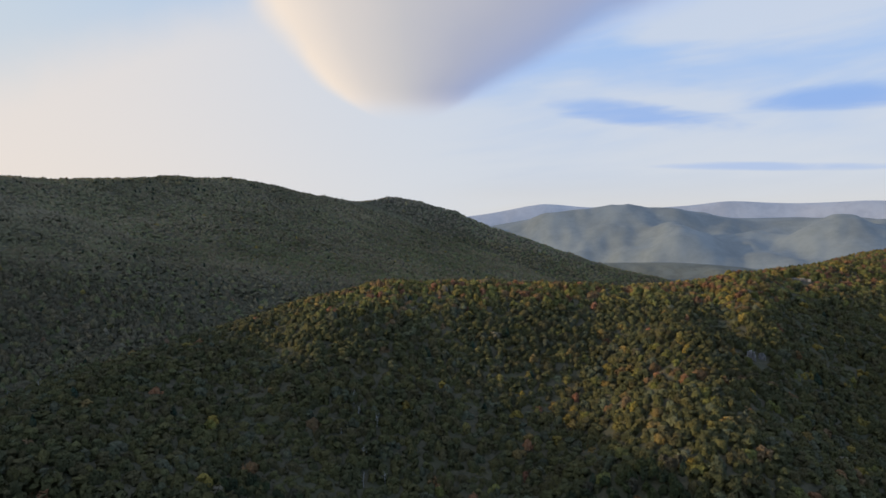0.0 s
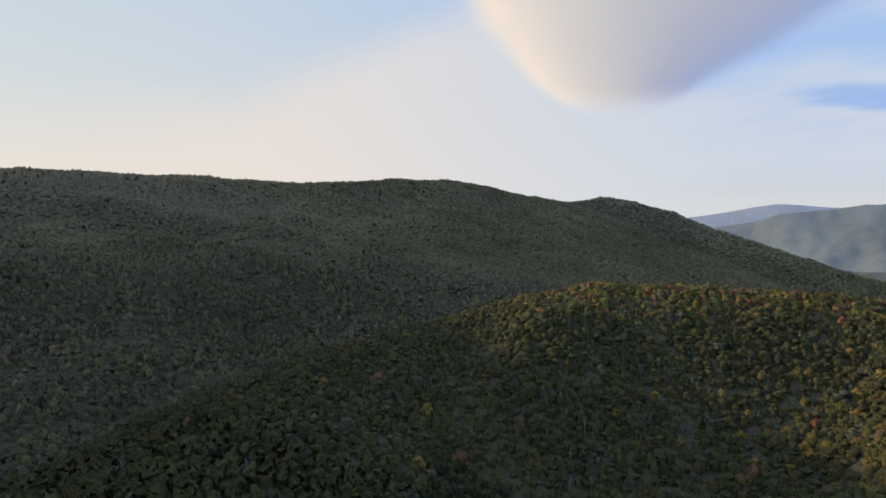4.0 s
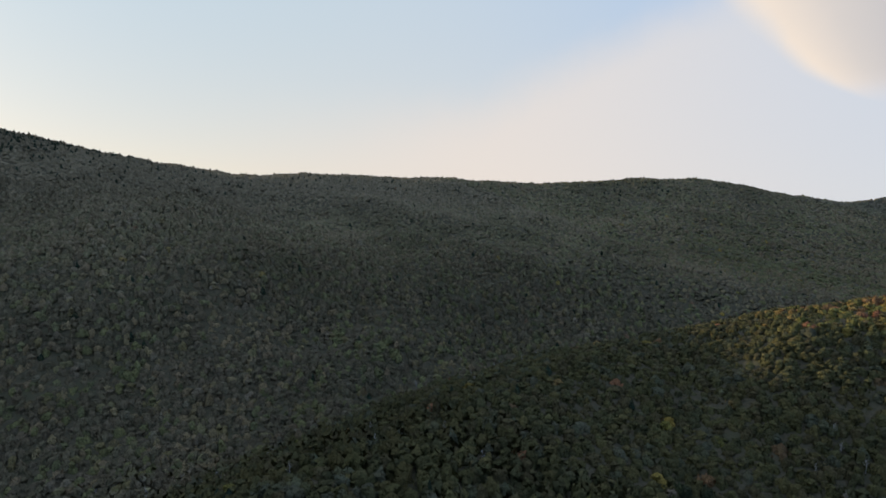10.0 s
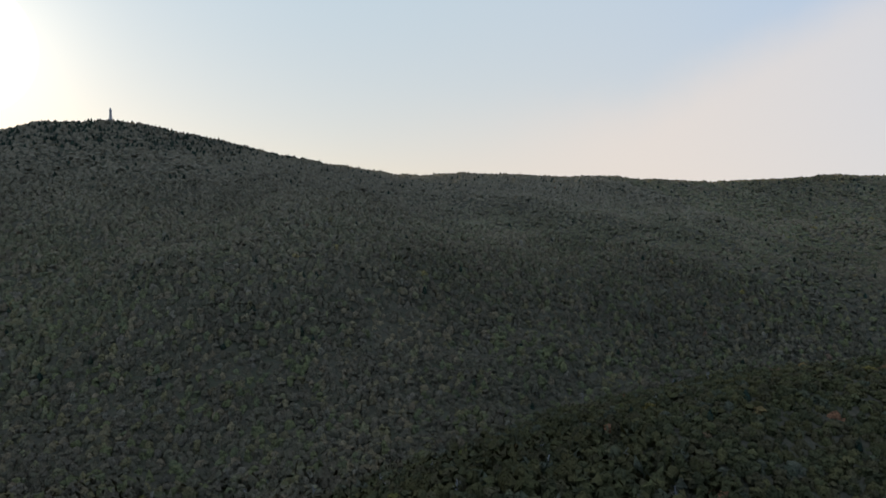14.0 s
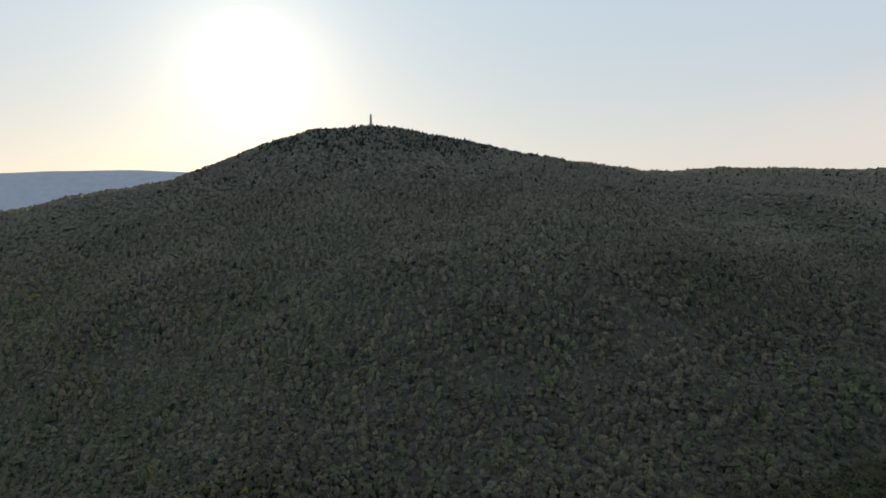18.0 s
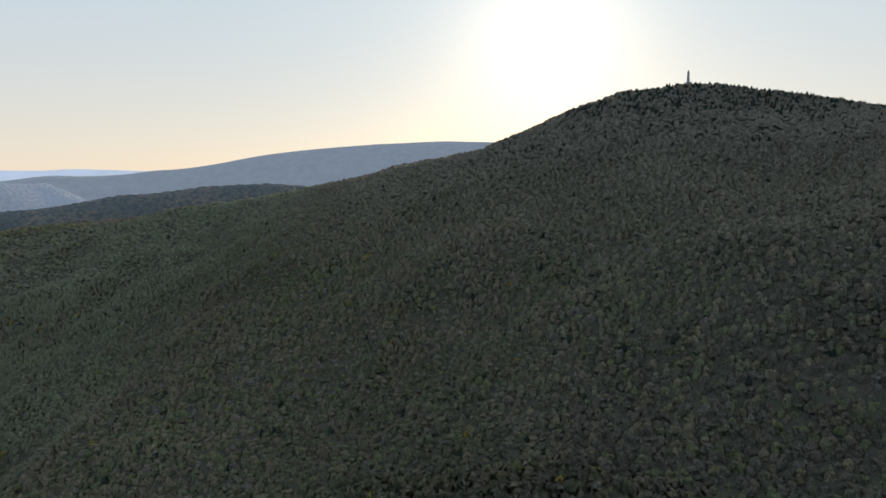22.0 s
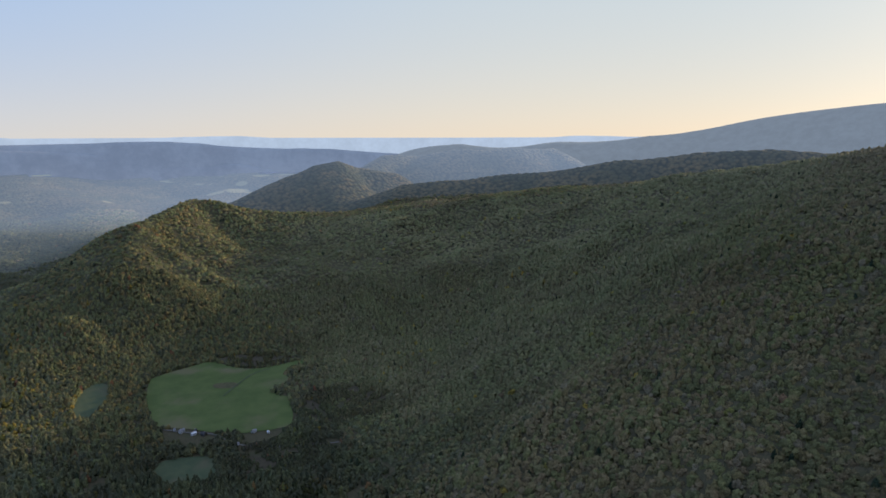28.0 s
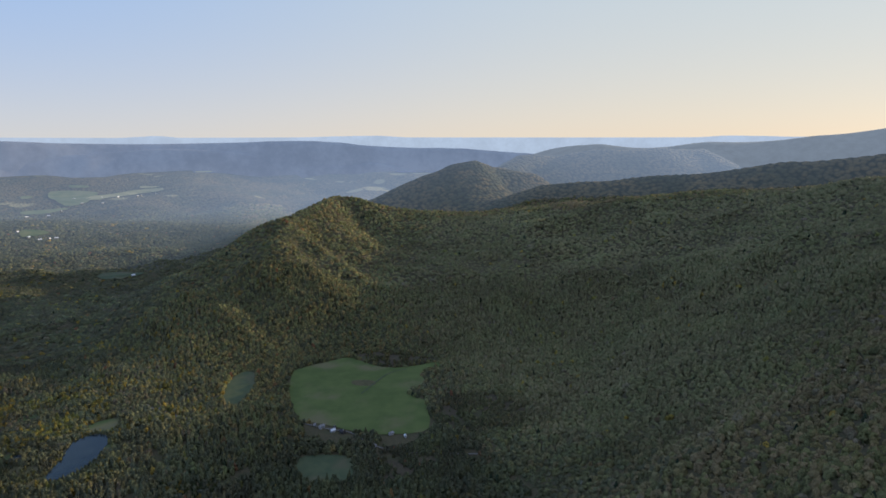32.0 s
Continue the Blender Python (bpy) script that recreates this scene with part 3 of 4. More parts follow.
def meadow(name, outline, mat, label, category="field", lift=0.7, step=9.0, clear=True, level=None, soft_edge=2):
    """A patch of open land laid on the ground."""
    pts = rounded([(K * a, K * b) for a, b in outline], soft_edge)
    if level is not None:
        level *= K
    if clear:
        CLEARINGS.append(pts)
    if mat in (GRASS, WATER):
        OPEN.append(pts)
    bm = bmesh.new()
    edge = [bm.verts.new((x, y, 0)) for x, y in pts]
    bm.faces.new(edge)
    xs, ys = [p[0] for p in pts], [p[1] for p in pts]
    for k in range(1, int((max(xs) - min(xs)) / step) + 1):
        bmesh.ops.bisect_plane(bm, geom=bm.verts[:] + bm.edges[:] + bm.faces[:], plane_co=(min(xs) + k * step, 0, 0), plane_no=(1, 0, 0))
    for k in range(1, int((max(ys) - min(ys)) / step) + 1):
        bmesh.ops.bisect_plane(bm, geom=bm.verts[:] + bm.edges[:] + bm.faces[:], plane_co=(0, min(ys) + k * step, 0), plane_no=(0, 1, 0))
    bm.verts.ensure_lookup_table()
    co = np.array([v.co[:] for v in bm.verts])
    z = land(co[:, 0], co[:, 1]) + lift if level is None else np.full(len(co), level)
    for v, zz in zip(bm.verts, z):
        v.co.z = zz
    bmesh.ops.recalc_face_normals(bm, faces=bm.faces)
    if sum(f.normal.z for f in bm.faces) < 0:
        bmesh.ops.reverse_faces(bm, faces=bm.faces)
    me = bpy.data.meshes.new(name)
    bm.to_mesh(me)
    bm.free()
    me.materials.append(mat)
    return tagged(new(name, me), label, category, kind="structure")


def strip(name, line, width, mat, label, lift=1.0):
    """A narrow road or track laid along a line."""
    pts = [Vector((K * p[0], K * p[1], 0)) for p in line]
    for _ in range(3):
        out = [pts[0]]
        for a, b in zip(pts, pts[1:]):
            out += [a * 0.75 + b * 0.25, a * 0.25 + b * 0.75]
        pts = out + [pts[-1]]
    v, f = [], []
    for i, p in enumerate(pts):
        d = (pts[min(i + 1, len(pts) - 1)] - pts[max(i - 1, 0)]).normalized()
        for s in (-0.5, 0.5):
            q = p + Vector((-d.y, d.x, 0)) * s * width
            v.append((q.x, q.y, ground_z(q.x, q.y) + lift))
    for i in range(len(pts) - 1):
        f.append((2 * i, 2 * i + 2, 2 * i + 3, 2 * i + 1))
    CLEARINGS.append([(a[0], a[1]) for a in v[::2]] + [(a[0], a[1]) for a in v[1::2]][::-1])
    return tagged(new(name, mesh_of(name, v, f, mat, flat=False)), label, "road", kind="structure")


meadow("meadow", [(-334, -915), (-391, -924), (-414, -932), (-428, -890), (-446, -862), (-476, -850), (-519, -852), (-508, -830), (-476, -826), (-470, -792), (-450, -782), (-434, -771), (-438, -755), (-447, -742), (-421, -675), (-405, -668), (-362, -686), (-343, -706), (-318, -742), (-296, -758), (-306, -837), (-324, -896)], GRASS, "large green hay meadow ringed by woods", soft_edge=1)
meadow("rough_patch", [(-416, -937), (-453, -934), (-491, -900), (-518, -866), (-520, -856), (-476, -853), (-447, -866), (-429, -894)], THICKET, "brown brushy patch at the meadow's upper edge", lift=0.5)
meadow("worn_patch", [(-388, -846), (-416, -832), (-410, -810), (-384, -827)], ROUGH_GRASS, "worn brown patch in the hay meadow", lift=1.1, clear=False)
meadow("small_meadow", [(-278, -683), (-321, -662), (-325, -645), (-311, -610), (-286, -619), (-266, -643)], DIM_GRASS, "small dim meadow below the farm road")
meadow("side_meadow", [(-229, -835), (-240, -898), (-268, -944), (-284, -930), (-279, -888), (-253, -834)], DIM_GRASS, "narrow grass strip between tree rows")
BRUSH = ([(-463, -735), (-517, -732), (-552, -689), (-509, -629), (-448, -646), (-431, -677)], [(-330, -650), (-375, -628), (-425, -594), (-388, -574), (-331, -602)])
for outline in BRUSH:
    meadow("brush_field", outline, THICKET, "overgrown brown field with low scrub", lift=0.5, clear=False)
meadow("dry_field", [(-12, -908), (-35, -945), (-68, -975), (-60, -938), (-40, -904)], ROUGH_GRASS, "dry tan clearing among yellow trees")
meadow("pond_bank", [(-60, -735), (-88, -722), (-108, -752), (-122, -790), (-120, -828), (-92, -840), (-74, -812), (-56, -772), (-26, -800), (-34, -824), (-20, -830), (-10, -780), (-40, -735)], ROUGH_GRASS, "reedy brown bank round the pond", lift=0.4)
meadow("pond_lawn", [(-120, -826), (-97, -832), (-88, -845), (-98, -862), (-128, -860)], GRASS, "mown grass beside the pond")
meadow("pond", [(-112, -822), (-97, -829), (-80, -818), (-76, -800), (-75, -784), (-62, -752), (-66, -738), (-84, -742), (-106, -766), (-108, -786), (-115, -800)], WATER, "calm dark pond reflecting the sky", "pond", level=-46.6, step=30)
meadow("small_pond", [(-44, -818), (-33, -817), (-28, -806), (-38, -801)], WATER, "small dark pool near the pond", "pond", level=ground_z(-36 * K, -810 * K) / K + 1.2, step=30)
meadow("valley_clearing", [(-70, -1752), (-112, -1790), (-150, -1742), (-188, -1722), (-160, -1690), (-138, -1702), (-120, -1668), (-88, -1700)], DIM_GRASS, "shaded clearing in the side valley", lift=3, step=30, soft_edge=1)
FIELDS = ([(136, -3154), (87, -3161), (-25, -3127), (-56, -3082), (-8, -3017), (-34, -2836), (19, -2771), (62, -2771), (128, -3045)],
          [(3, -3048), (-97, -3058), (-204, -3126), (-291, -3099), (-302, -3037), (-169, -3049), (-71, -2844), (-11, -2851)],
          [(182, -2702), (118, -2716), (44, -2750), (38, -2726), (104, -2645), (174, -2634)],
          [(-206, -3189), (-293, -3133), (-259, -3125), (-205, -3145)],
          [(222, -3070), (182, -3074), (180, -3018), (212, -2983)],
          [(72, -3265), (-13, -3227), (-8, -3183), (59, -3201)],
          [(-462, -3507), (-553, -3541), (-546, -3486), (-473, -3465)],
          [(119, -2158), (67, -2157), (38, -2119), (86, -2083), (110, -2077)])
for k, outline in enumerate(FIELDS):
    pale = k in (1, 3, 6)
    meadow("valley_farmland", outline, PALE_FIELD if pale else VALLEY_GRASS, "pale sunlit hay field on the valley floor" if pale else "green sunlit field on the valley floor", lift=4, step=40, soft_edge=1)
meadow("lake", [(-1400, -3080), (-1432, -3262), (-1530, -3238), (-1625, -3170), (-1660, -3080), (-1600, -3090), (-1500, -3120)], LAKE, "far lake in the valley, painted bright like reflected sky", "lake", level=103.0, step=60)
strip("farm_road", [(-300, -752), (-322, -722), (-342, -704), (-346, -684), (-353, -661), (-374, -638), (-403, -620), (-430, -605), (-470, -590)], 2.8, GRAVEL, "pale gravel farm road past the houses")
strip("gravel_lot", [(-146, -884), (-160, -866), (-174, -842), (-192, -822), (-215, -805)], 6.0, GRAVEL, "pale gravel lot and lane among trees")
strip("field_ditch", [(-385, -796), (-396, -806), (-413, -823), (-442, -847), (-466, -845)], 3.0, DIM_GRASS, "dark grassy ditch winding across the meadow", lift=1.2)
# the open yards round the farm buildings, widened towards the camera to keep them in view
for yard in ([(-300, -746), (-326, -738), (-346, -706), (-340, -680), (-318, -686), (-296, -716)], [(-364, -690), (-396, -680), (-402, -656), (-380, -640), (-362, -656)], [(-350, -668), (-372, -650), (-440, -612), (-430, -590), (-395, -606), (-350, -640)]):
    CLEARINGS.append([(K * a, K * q) for a, q in yard])

# trees cleared before the rock faces on the near hill, towards the camera to keep them in view
ROCKS = ((199, 404, 12, 5), (207, 406, 10, 4), (321, 566, 20, 9))
for rx, ry, ahead, half in ROCKS:
    d = Vector((-rx, -ry, 0)).normalized()
    e = Vector((-d.y, d.x, 0)) * half
    c = Vector((rx, ry, 0)) - d * 4
    CLEARINGS.append([((c + q).x * K, (c + q).y * K) for q in (e, e + d * ahead, d * ahead - e, -e)])

# ---------------------------------------------------------------- trees


def dome(rng, rings, segs, flakes, cone=0.0, flake=0.34):
    """A lumpy crown about 1 wide in radius, from z 0 to 1, with leaf sprays standing off it."""
    lobes = rng.normal(size=(7, 3))
    lobes[:, 2] = np.abs(lobes[:, 2]) * 0.8
    lobes /= np.linalg.norm(lobes, axis=1)[:, None]

    def swell(d):
        k = np.max(d @ lobes.T, axis=1)
        return 0.74 + 0.36 * np.clip((k - 0.55) / 0.45, 0, 1) ** 0.8

    d = [(0, 0, 1)]
    for i in range(1, rings + 1):
        phi = i / rings * (2.25 if cone else 1.78)
        off = rng.random()
        for j in range(segs):
            th = (j + off + rng.uniform(-0.2, 0.2)) / segs * 2 * np.pi
            d.append((np.sin(phi) * np.cos(th), np.sin(phi) * np.sin(th), np.cos(phi)))
    d = np.array(d)
    v = d * (swell(d) * rng.uniform(0.8, 1.14, len(d)))[:, None]
    if cone:
        h = np.clip((1 - d[:, 2]) / 1.4, 0, 1)
        v = np.c_[d[:, :2] / np.maximum(np.hypot(d[:, 0], d[:, 1]), 1e-3)[:, None] * (h ** 0.9 * rng.uniform(0.75, 1.1, len(d)))[:, None], d[:, 2]]
        v[0, :2] = 0
    skin = v / np.linalg.norm(v, axis=1)[:, None]
    f = [(0, 1 + j, 1 + (j + 1) % segs) for j in range(segs)]
    for i in range(rings - 1):
        a, b = 1 + i * segs, 1 + (i + 1) * segs
        for j in range(segs):
            k = (j + 1) % segs
            f += [(a + j, b + j, b + k), (a + j, b + k, a + k)]
    tone = rng.uniform(0.82, 1.14, len(v))
    if flakes:
        c = rng.normal(size=(flakes, 3))
        c[:, 2] = np.abs(c[:, 2]) - 0.15
        c /= np.linalg.norm(c, axis=1)[:, None]
        c = c * (swell(c) * rng.uniform(0.92, 1.12, flakes))[:, None]
        t = rng.normal(size=(flakes, 3, 3)) * flake * 0.55 + c[:, None, :]
        f += [tuple(len(v) + 3 * i + np.arange(3)) for i in range(flakes)]
        v = np.r_[v, t.reshape(-1, 3)]
        skin = np.r_[skin, np.repeat(c / np.linalg.norm(c, axis=1)[:, None], 3, 0)]
        tone = np.r_[tone, np.repeat(rng.uniform(0.9, 1.15, flakes), 3)]
    v[:, 2] = v[:, 2] * 0.5 + 0.5 if cone else (v[:, 2] + 0.2) / 1.2
    return v, np.array(f, int), tone, skin


GREENS = np.array([(0.074, 0.080, 0.044), (0.082, 0.086, 0.045), (0.068, 0.074, 0.045), (0.090, 0.090, 0.045), (0.078, 0.080, 0.048)])
AUTUMN = np.array([(0.17, 0.098, 0.044), (0.18, 0.090, 0.044), (0.15, 0.106, 0.040), (0.16, 0.075, 0.042), (0.14, 0.092, 0.046)])
YELLOWS = np.array([(0.13, 0.118, 0.030), (0.17, 0.130, 0.03), (0.105, 0.105, 0.03), (0.19, 0.135, 0.03)])
# slope olives and greens are lightened to stand in for haze
OLIVES = np.array([(0.136, 0.112, 0.056), (0.122, 0.112, 0.054), (0.142, 0.112, 0.058), (0.134, 0.104, 0.058)])
# near hill greens, kept dark to paint in the flank's shade
SHADED_HILLWOOD = np.array([(0.056, 0.056, 0.023), (0.062, 0.060, 0.023), (0.050, 0.051, 0.023), (0.070, 0.063, 0.024), (0.062, 0.054, 0.025)])
# knoll greens made lighter and warmer, sunlight put into the colour
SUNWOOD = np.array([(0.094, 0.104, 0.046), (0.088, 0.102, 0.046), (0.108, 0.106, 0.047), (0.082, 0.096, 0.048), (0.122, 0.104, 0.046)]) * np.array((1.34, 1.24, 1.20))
# pale tone of haze, mixed into trees high on the slope
HAZEWOOD = np.array((0.136, 0.115, 0.070))
SLOPEGREEN = np.array([(0.103, 0.105, 0.044), (0.109, 0.108, 0.044), (0.093, 0.096, 0.044), (0.122, 0.104, 0.046)])
# autumn crest tints, brightened to hold the low sunlight
SUNLIT_CRESTWOOD = np.array([(0.140, 0.118, 0.036), (0.116, 0.114, 0.034), (0.164, 0.112, 0.036), (0.104, 0.102, 0.034)])
LOWLAND = np.array([(0.080, 0.088, 0.044), (0.092, 0.096, 0.043), (0.070, 0.080, 0.045), (0.106, 0.100, 0.044)]) * np.array((1.28, 1.25, 1.38))
BARE = np.array([(0.124, 0.108, 0.068), (0.118, 0.106, 0.066), (0.128, 0.110, 0.070), (0.122, 0.102, 0.066)])


def sprays(rng, count, size):
    """A crown built of leaf sprays alone, loosely set round a lumpy round form."""
    c = rng.normal(size=(count, 3))
    c[:, 2] = np.abs(c[:, 2]) * 1.1 - 0.15
    c /= np.linalg.norm(c, axis=1)[:, None]
    c *= rng.uniform(0.72, 1.02, count)[:, None]
    up = c + rng.normal(size=c.shape) * 0.45 + np.array((0, 0, 0.35))
    up /= np.linalg.norm(up, axis=1)[:, None]
    a = np.cross(up, rng.normal(size=c.shape))
    a /= np.linalg.norm(a, axis=1)[:, None]
    q = np.cross(up, a)
    s = size * rng.uniform(0.75, 1.25, count)[:, None]
    v = np.stack([c + a * s, c + (-0.5 * a + 0.87 * q) * s, c + (-0.5 * a - 0.87 * q) * s], 1).reshape(-1, 3)
    v[:, 2] = (v[:, 2] + 0.2) / 1.2
    return v, np.arange(count * 3).reshape(-1, 3), np.repeat(rng.uniform(0.76, 1.28, count), 3), np.repeat(c / np.linalg.norm(c, axis=1)[:, None], 3, 0)


def tree_colours(x, y, z, rng):
    """Colours by place: rust on the near crest, yellows by the pond, olive and bare grey on the long slope; sunlit,
    shaded and hazy tones are put into the tints.
    """
    n = len(x)
    pick = rng.random(n)
    col = GREENS[rng.integers(0, len(GREENS), n)].copy()
    patch = rough_land(x, y, 60, 31) * 0.5 + rough_land(x, y, 22, 32) * 0.5
    x, y, z = x / K, y / K, z / K
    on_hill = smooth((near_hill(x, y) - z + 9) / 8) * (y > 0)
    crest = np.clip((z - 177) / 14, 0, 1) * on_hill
    spot = np.exp(-(((x - 110) / 70) ** 2 + ((y - 390) / 80) ** 2))
    lowland = np.clip((x + 260) / 100, 0, 1) * (y < -450) * np.clip((y + 1100) / 150, 0.15, 1)
    slope = (1 - on_hill) * np.clip(np.maximum((-x - 60) / 160, (y - 700) / 100), 0, 1) * np.maximum(np.clip((-x - 420) / 150, 0, 1), smooth((y + 560) / 170))
    olive = rng.random(n) < slope
    col[olive] = SLOPEGREEN[rng.integers(0, len(SLOPEGREEN), olive.sum())]
    olive &= rng.random(n) < 0.46 + 0.5 * rough_land(x, y, 75, 36) + 0.25 * rough_land(x, y, 30, 37)
    col[olive] = OLIVES[rng.integers(0, len(OLIVES), olive.sum())]
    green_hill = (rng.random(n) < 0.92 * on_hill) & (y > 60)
    col[green_hill] = 1.12 * SHADED_HILLWOOD[rng.integers(0, len(SHADED_HILLWOOD), green_hill.sum())]
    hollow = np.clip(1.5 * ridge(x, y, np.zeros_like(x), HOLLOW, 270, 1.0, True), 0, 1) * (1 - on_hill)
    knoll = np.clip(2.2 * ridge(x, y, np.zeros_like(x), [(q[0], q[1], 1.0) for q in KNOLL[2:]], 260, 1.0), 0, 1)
    # painted sunlight on most of the knoll's trees
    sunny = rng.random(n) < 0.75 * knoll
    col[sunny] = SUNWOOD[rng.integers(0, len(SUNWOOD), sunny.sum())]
    low_wood = rng.random(n) < 0.8 * lowland
    col[low_wood] = LOWLAND[rng.integers(0, len(LOWLAND), low_wood.sum())]
    # sunlight put into the colours along the crest and on one spot
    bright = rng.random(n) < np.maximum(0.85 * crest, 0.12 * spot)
    col[bright] = SUNLIT_CRESTWOOD[rng.integers(0, len(SUNLIT_CRESTWOOD), bright.sum())]
    autumn = 0.008 - 0.007 * lowland + 0.24 * crest ** 2 + 0.05 * spot - 0.0065 * slope
    gold = lowland * np.clip((-800 - y) / 60, 0.12, 1) * np.clip((x + 300) / 80, 0, 1)
    yellow = 0.004 + 0.20 * gold + 0.09 * crest + 0.04 * spot + 0.02 * np.clip((x - 90) / 60, 0, 1) * (y > 150)
    bare = (0.01 + 0.04 * slope + 0.05 * np.clip(patch * 2, 0, 1)) * np.where(y < -450, 0.15, 1.0) * (1 - 0.8 * on_hill)
    p = np.where(pick > 0.03, np.maximum(pick + patch * 0.10, 0.03), pick)
    a = p < autumn
    b = ~a & (p < autumn + 0.03 * (rng.random(n) < 0.15) * slope + yellow * (1 - 0.8 * slope) * np.where(lowland > 0, np.clip(0.7 + 3.0 * rough_land(x, y, 34, 35), 0, 3), 1))
    c = ~a & ~b & (p < autumn + yellow + bare)
    for sel, pal in ((a, AUTUMN), (b, YELLOWS), (c, BARE)):
        col[sel] = pal[rng.integers(0, len(pal), sel.sum())]
    dull = a & (slope > 0.5)
    col[dull] = 0.45 * col[dull] + 0.55 * np.array((0.10, 0.085, 0.05))
    # haze painted into the tree colours, growing with height on the slope
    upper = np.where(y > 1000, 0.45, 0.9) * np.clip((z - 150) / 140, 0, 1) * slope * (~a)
    col = col * (1 - upper)[:, None] + HAZEWOOD * upper[:, None]
    # brown twigs in the hollow, with its shade put into the colour too
    twigs_and_shade = hollow * (rng.random(n) < 0.65)
    col = col * (1 - 0.8 * twigs_and_shade)[:, None] + np.array((0.082, 0.070, 0.044)) * 0.8 * twigs_and_shade[:, None]
    south = smooth((-360 - y) / 170) * (np.hypot(x, y) < 1600) * (1 - knoll)
    stand = np.clip(rough_land(x, y, 36, 53) + 0.7 * rough_land(x, y, 15, 54), -1, 1) * south
    col = col * (1 + stand[:, None] * np.array((0.14, 0.20, 0.10)))
    green = 0.6 * south * slope * ~(a | b | c)
    col = col * (1 - green)[:, None] + np.array((0.120, 0.116, 0.058)) * green[:, None]
    col = col * (1 + south[:, None] * np.array((0.06, 0.10, 0.12)))
    broad = 1 + 0.30 * rough_land(x, y, 210, 38) * smooth((np.hypot(x, y) - 1500) / 300) + 0.16 * rough_land(x, y, 130, 33) + 0.10 * rough_land(x, y, 48, 34)
    spread = 0.14 + 0.05 * on_hill
    # overall lift, stronger on the slope in place of haze
    col = col * (1.10 + 0.20 * slope)[:, None]
    return col * (1 + spread * rng.uniform(-1, 1, n))[:, None] * broad[:, None]


CREST_Y = np.array([q[1] for q in (NORTH_RIDGE[2:] + MOUNTAIN[1:])][::-1], float)
CREST_X = np.array([q[0] for q in (NORTH_RIDGE[2:] + MOUNTAIN[1:])][::-1], float)
NORTH_X = np.array([q[0] for q in NORTH_TAIL + NORTH_RIDGE[2:4]][::-1], float)
NORTH_Y = np.array([q[1] for q in NORTH_TAIL + NORTH_RIDGE[2:4]][::-1], float)


def far_flank(x, y):
    """The hidden side of the main ridge, left to the bare ground."""
    x, y = x / K, y / K
    west = (x < np.interp(y, CREST_Y, CREST_X) - 70) & (y > -700) & (y < 1700)
    return west | ((y > np.interp(x, NORTH_X, NORTH_Y) + 70) & (x < 500) & (x > -600)) | ((y > 1800) & (x < -400))


def seen_sector(x, y):
    """The side of the valley that the woods cover; the far side of the plan stays bare of trees."""
    az = np.degrees(np.arctan2(-x, y))
    return (az > -42) | (az < -167) | (np.hypot(x, y) < 260)


def scatter(spacing, test, rng):
    xs = np.arange(-2800, 1300, spacing)
    ys = np.arange(-3500, 2800, spacing)
    x, y = [a.ravel() for a in np.meshgrid(xs, ys)]
    x = x + rng.uniform(-0.46, 0.46, len(x)) * spacing
    y = y + rng.uniform(-0.46, 0.46, len(y)) * spacing
    keep = test(x, y) & seen_sector(x, y) & ~far_flank(x, y)
    out = np.hypot(x, y)
    keep &= (out < 2330) | ((y > 0) & (out < 2720)) | ((y < 0) & (x > -900) & (out < 3500))
    x, y = x[keep], y[keep]
    bad = np.zeros(len(x), bool)
    for pts in CLEARINGS:
        xs_, ys_ = [p[0] for p in pts], [p[1] for p in pts]
        near = (x > min(xs_) - 5) & (x < max(xs_) + 5) & (y > min(ys_) - 5) & (y < max(ys_) + 5) & ~bad
        idx = np.where(near)[0]
        bad[idx] = inside(x[idx], y[idx], pts)
    scrub = np.zeros(len(x), bool)
    for outline in BRUSH:
        scrub |= inside(x / K, y / K, outline)
    scrub &= rng.random(len(x)) < 0.93
    x, y = x[~bad & ~scrub], y[~bad & ~scrub]
    return x, y, land(x, y)


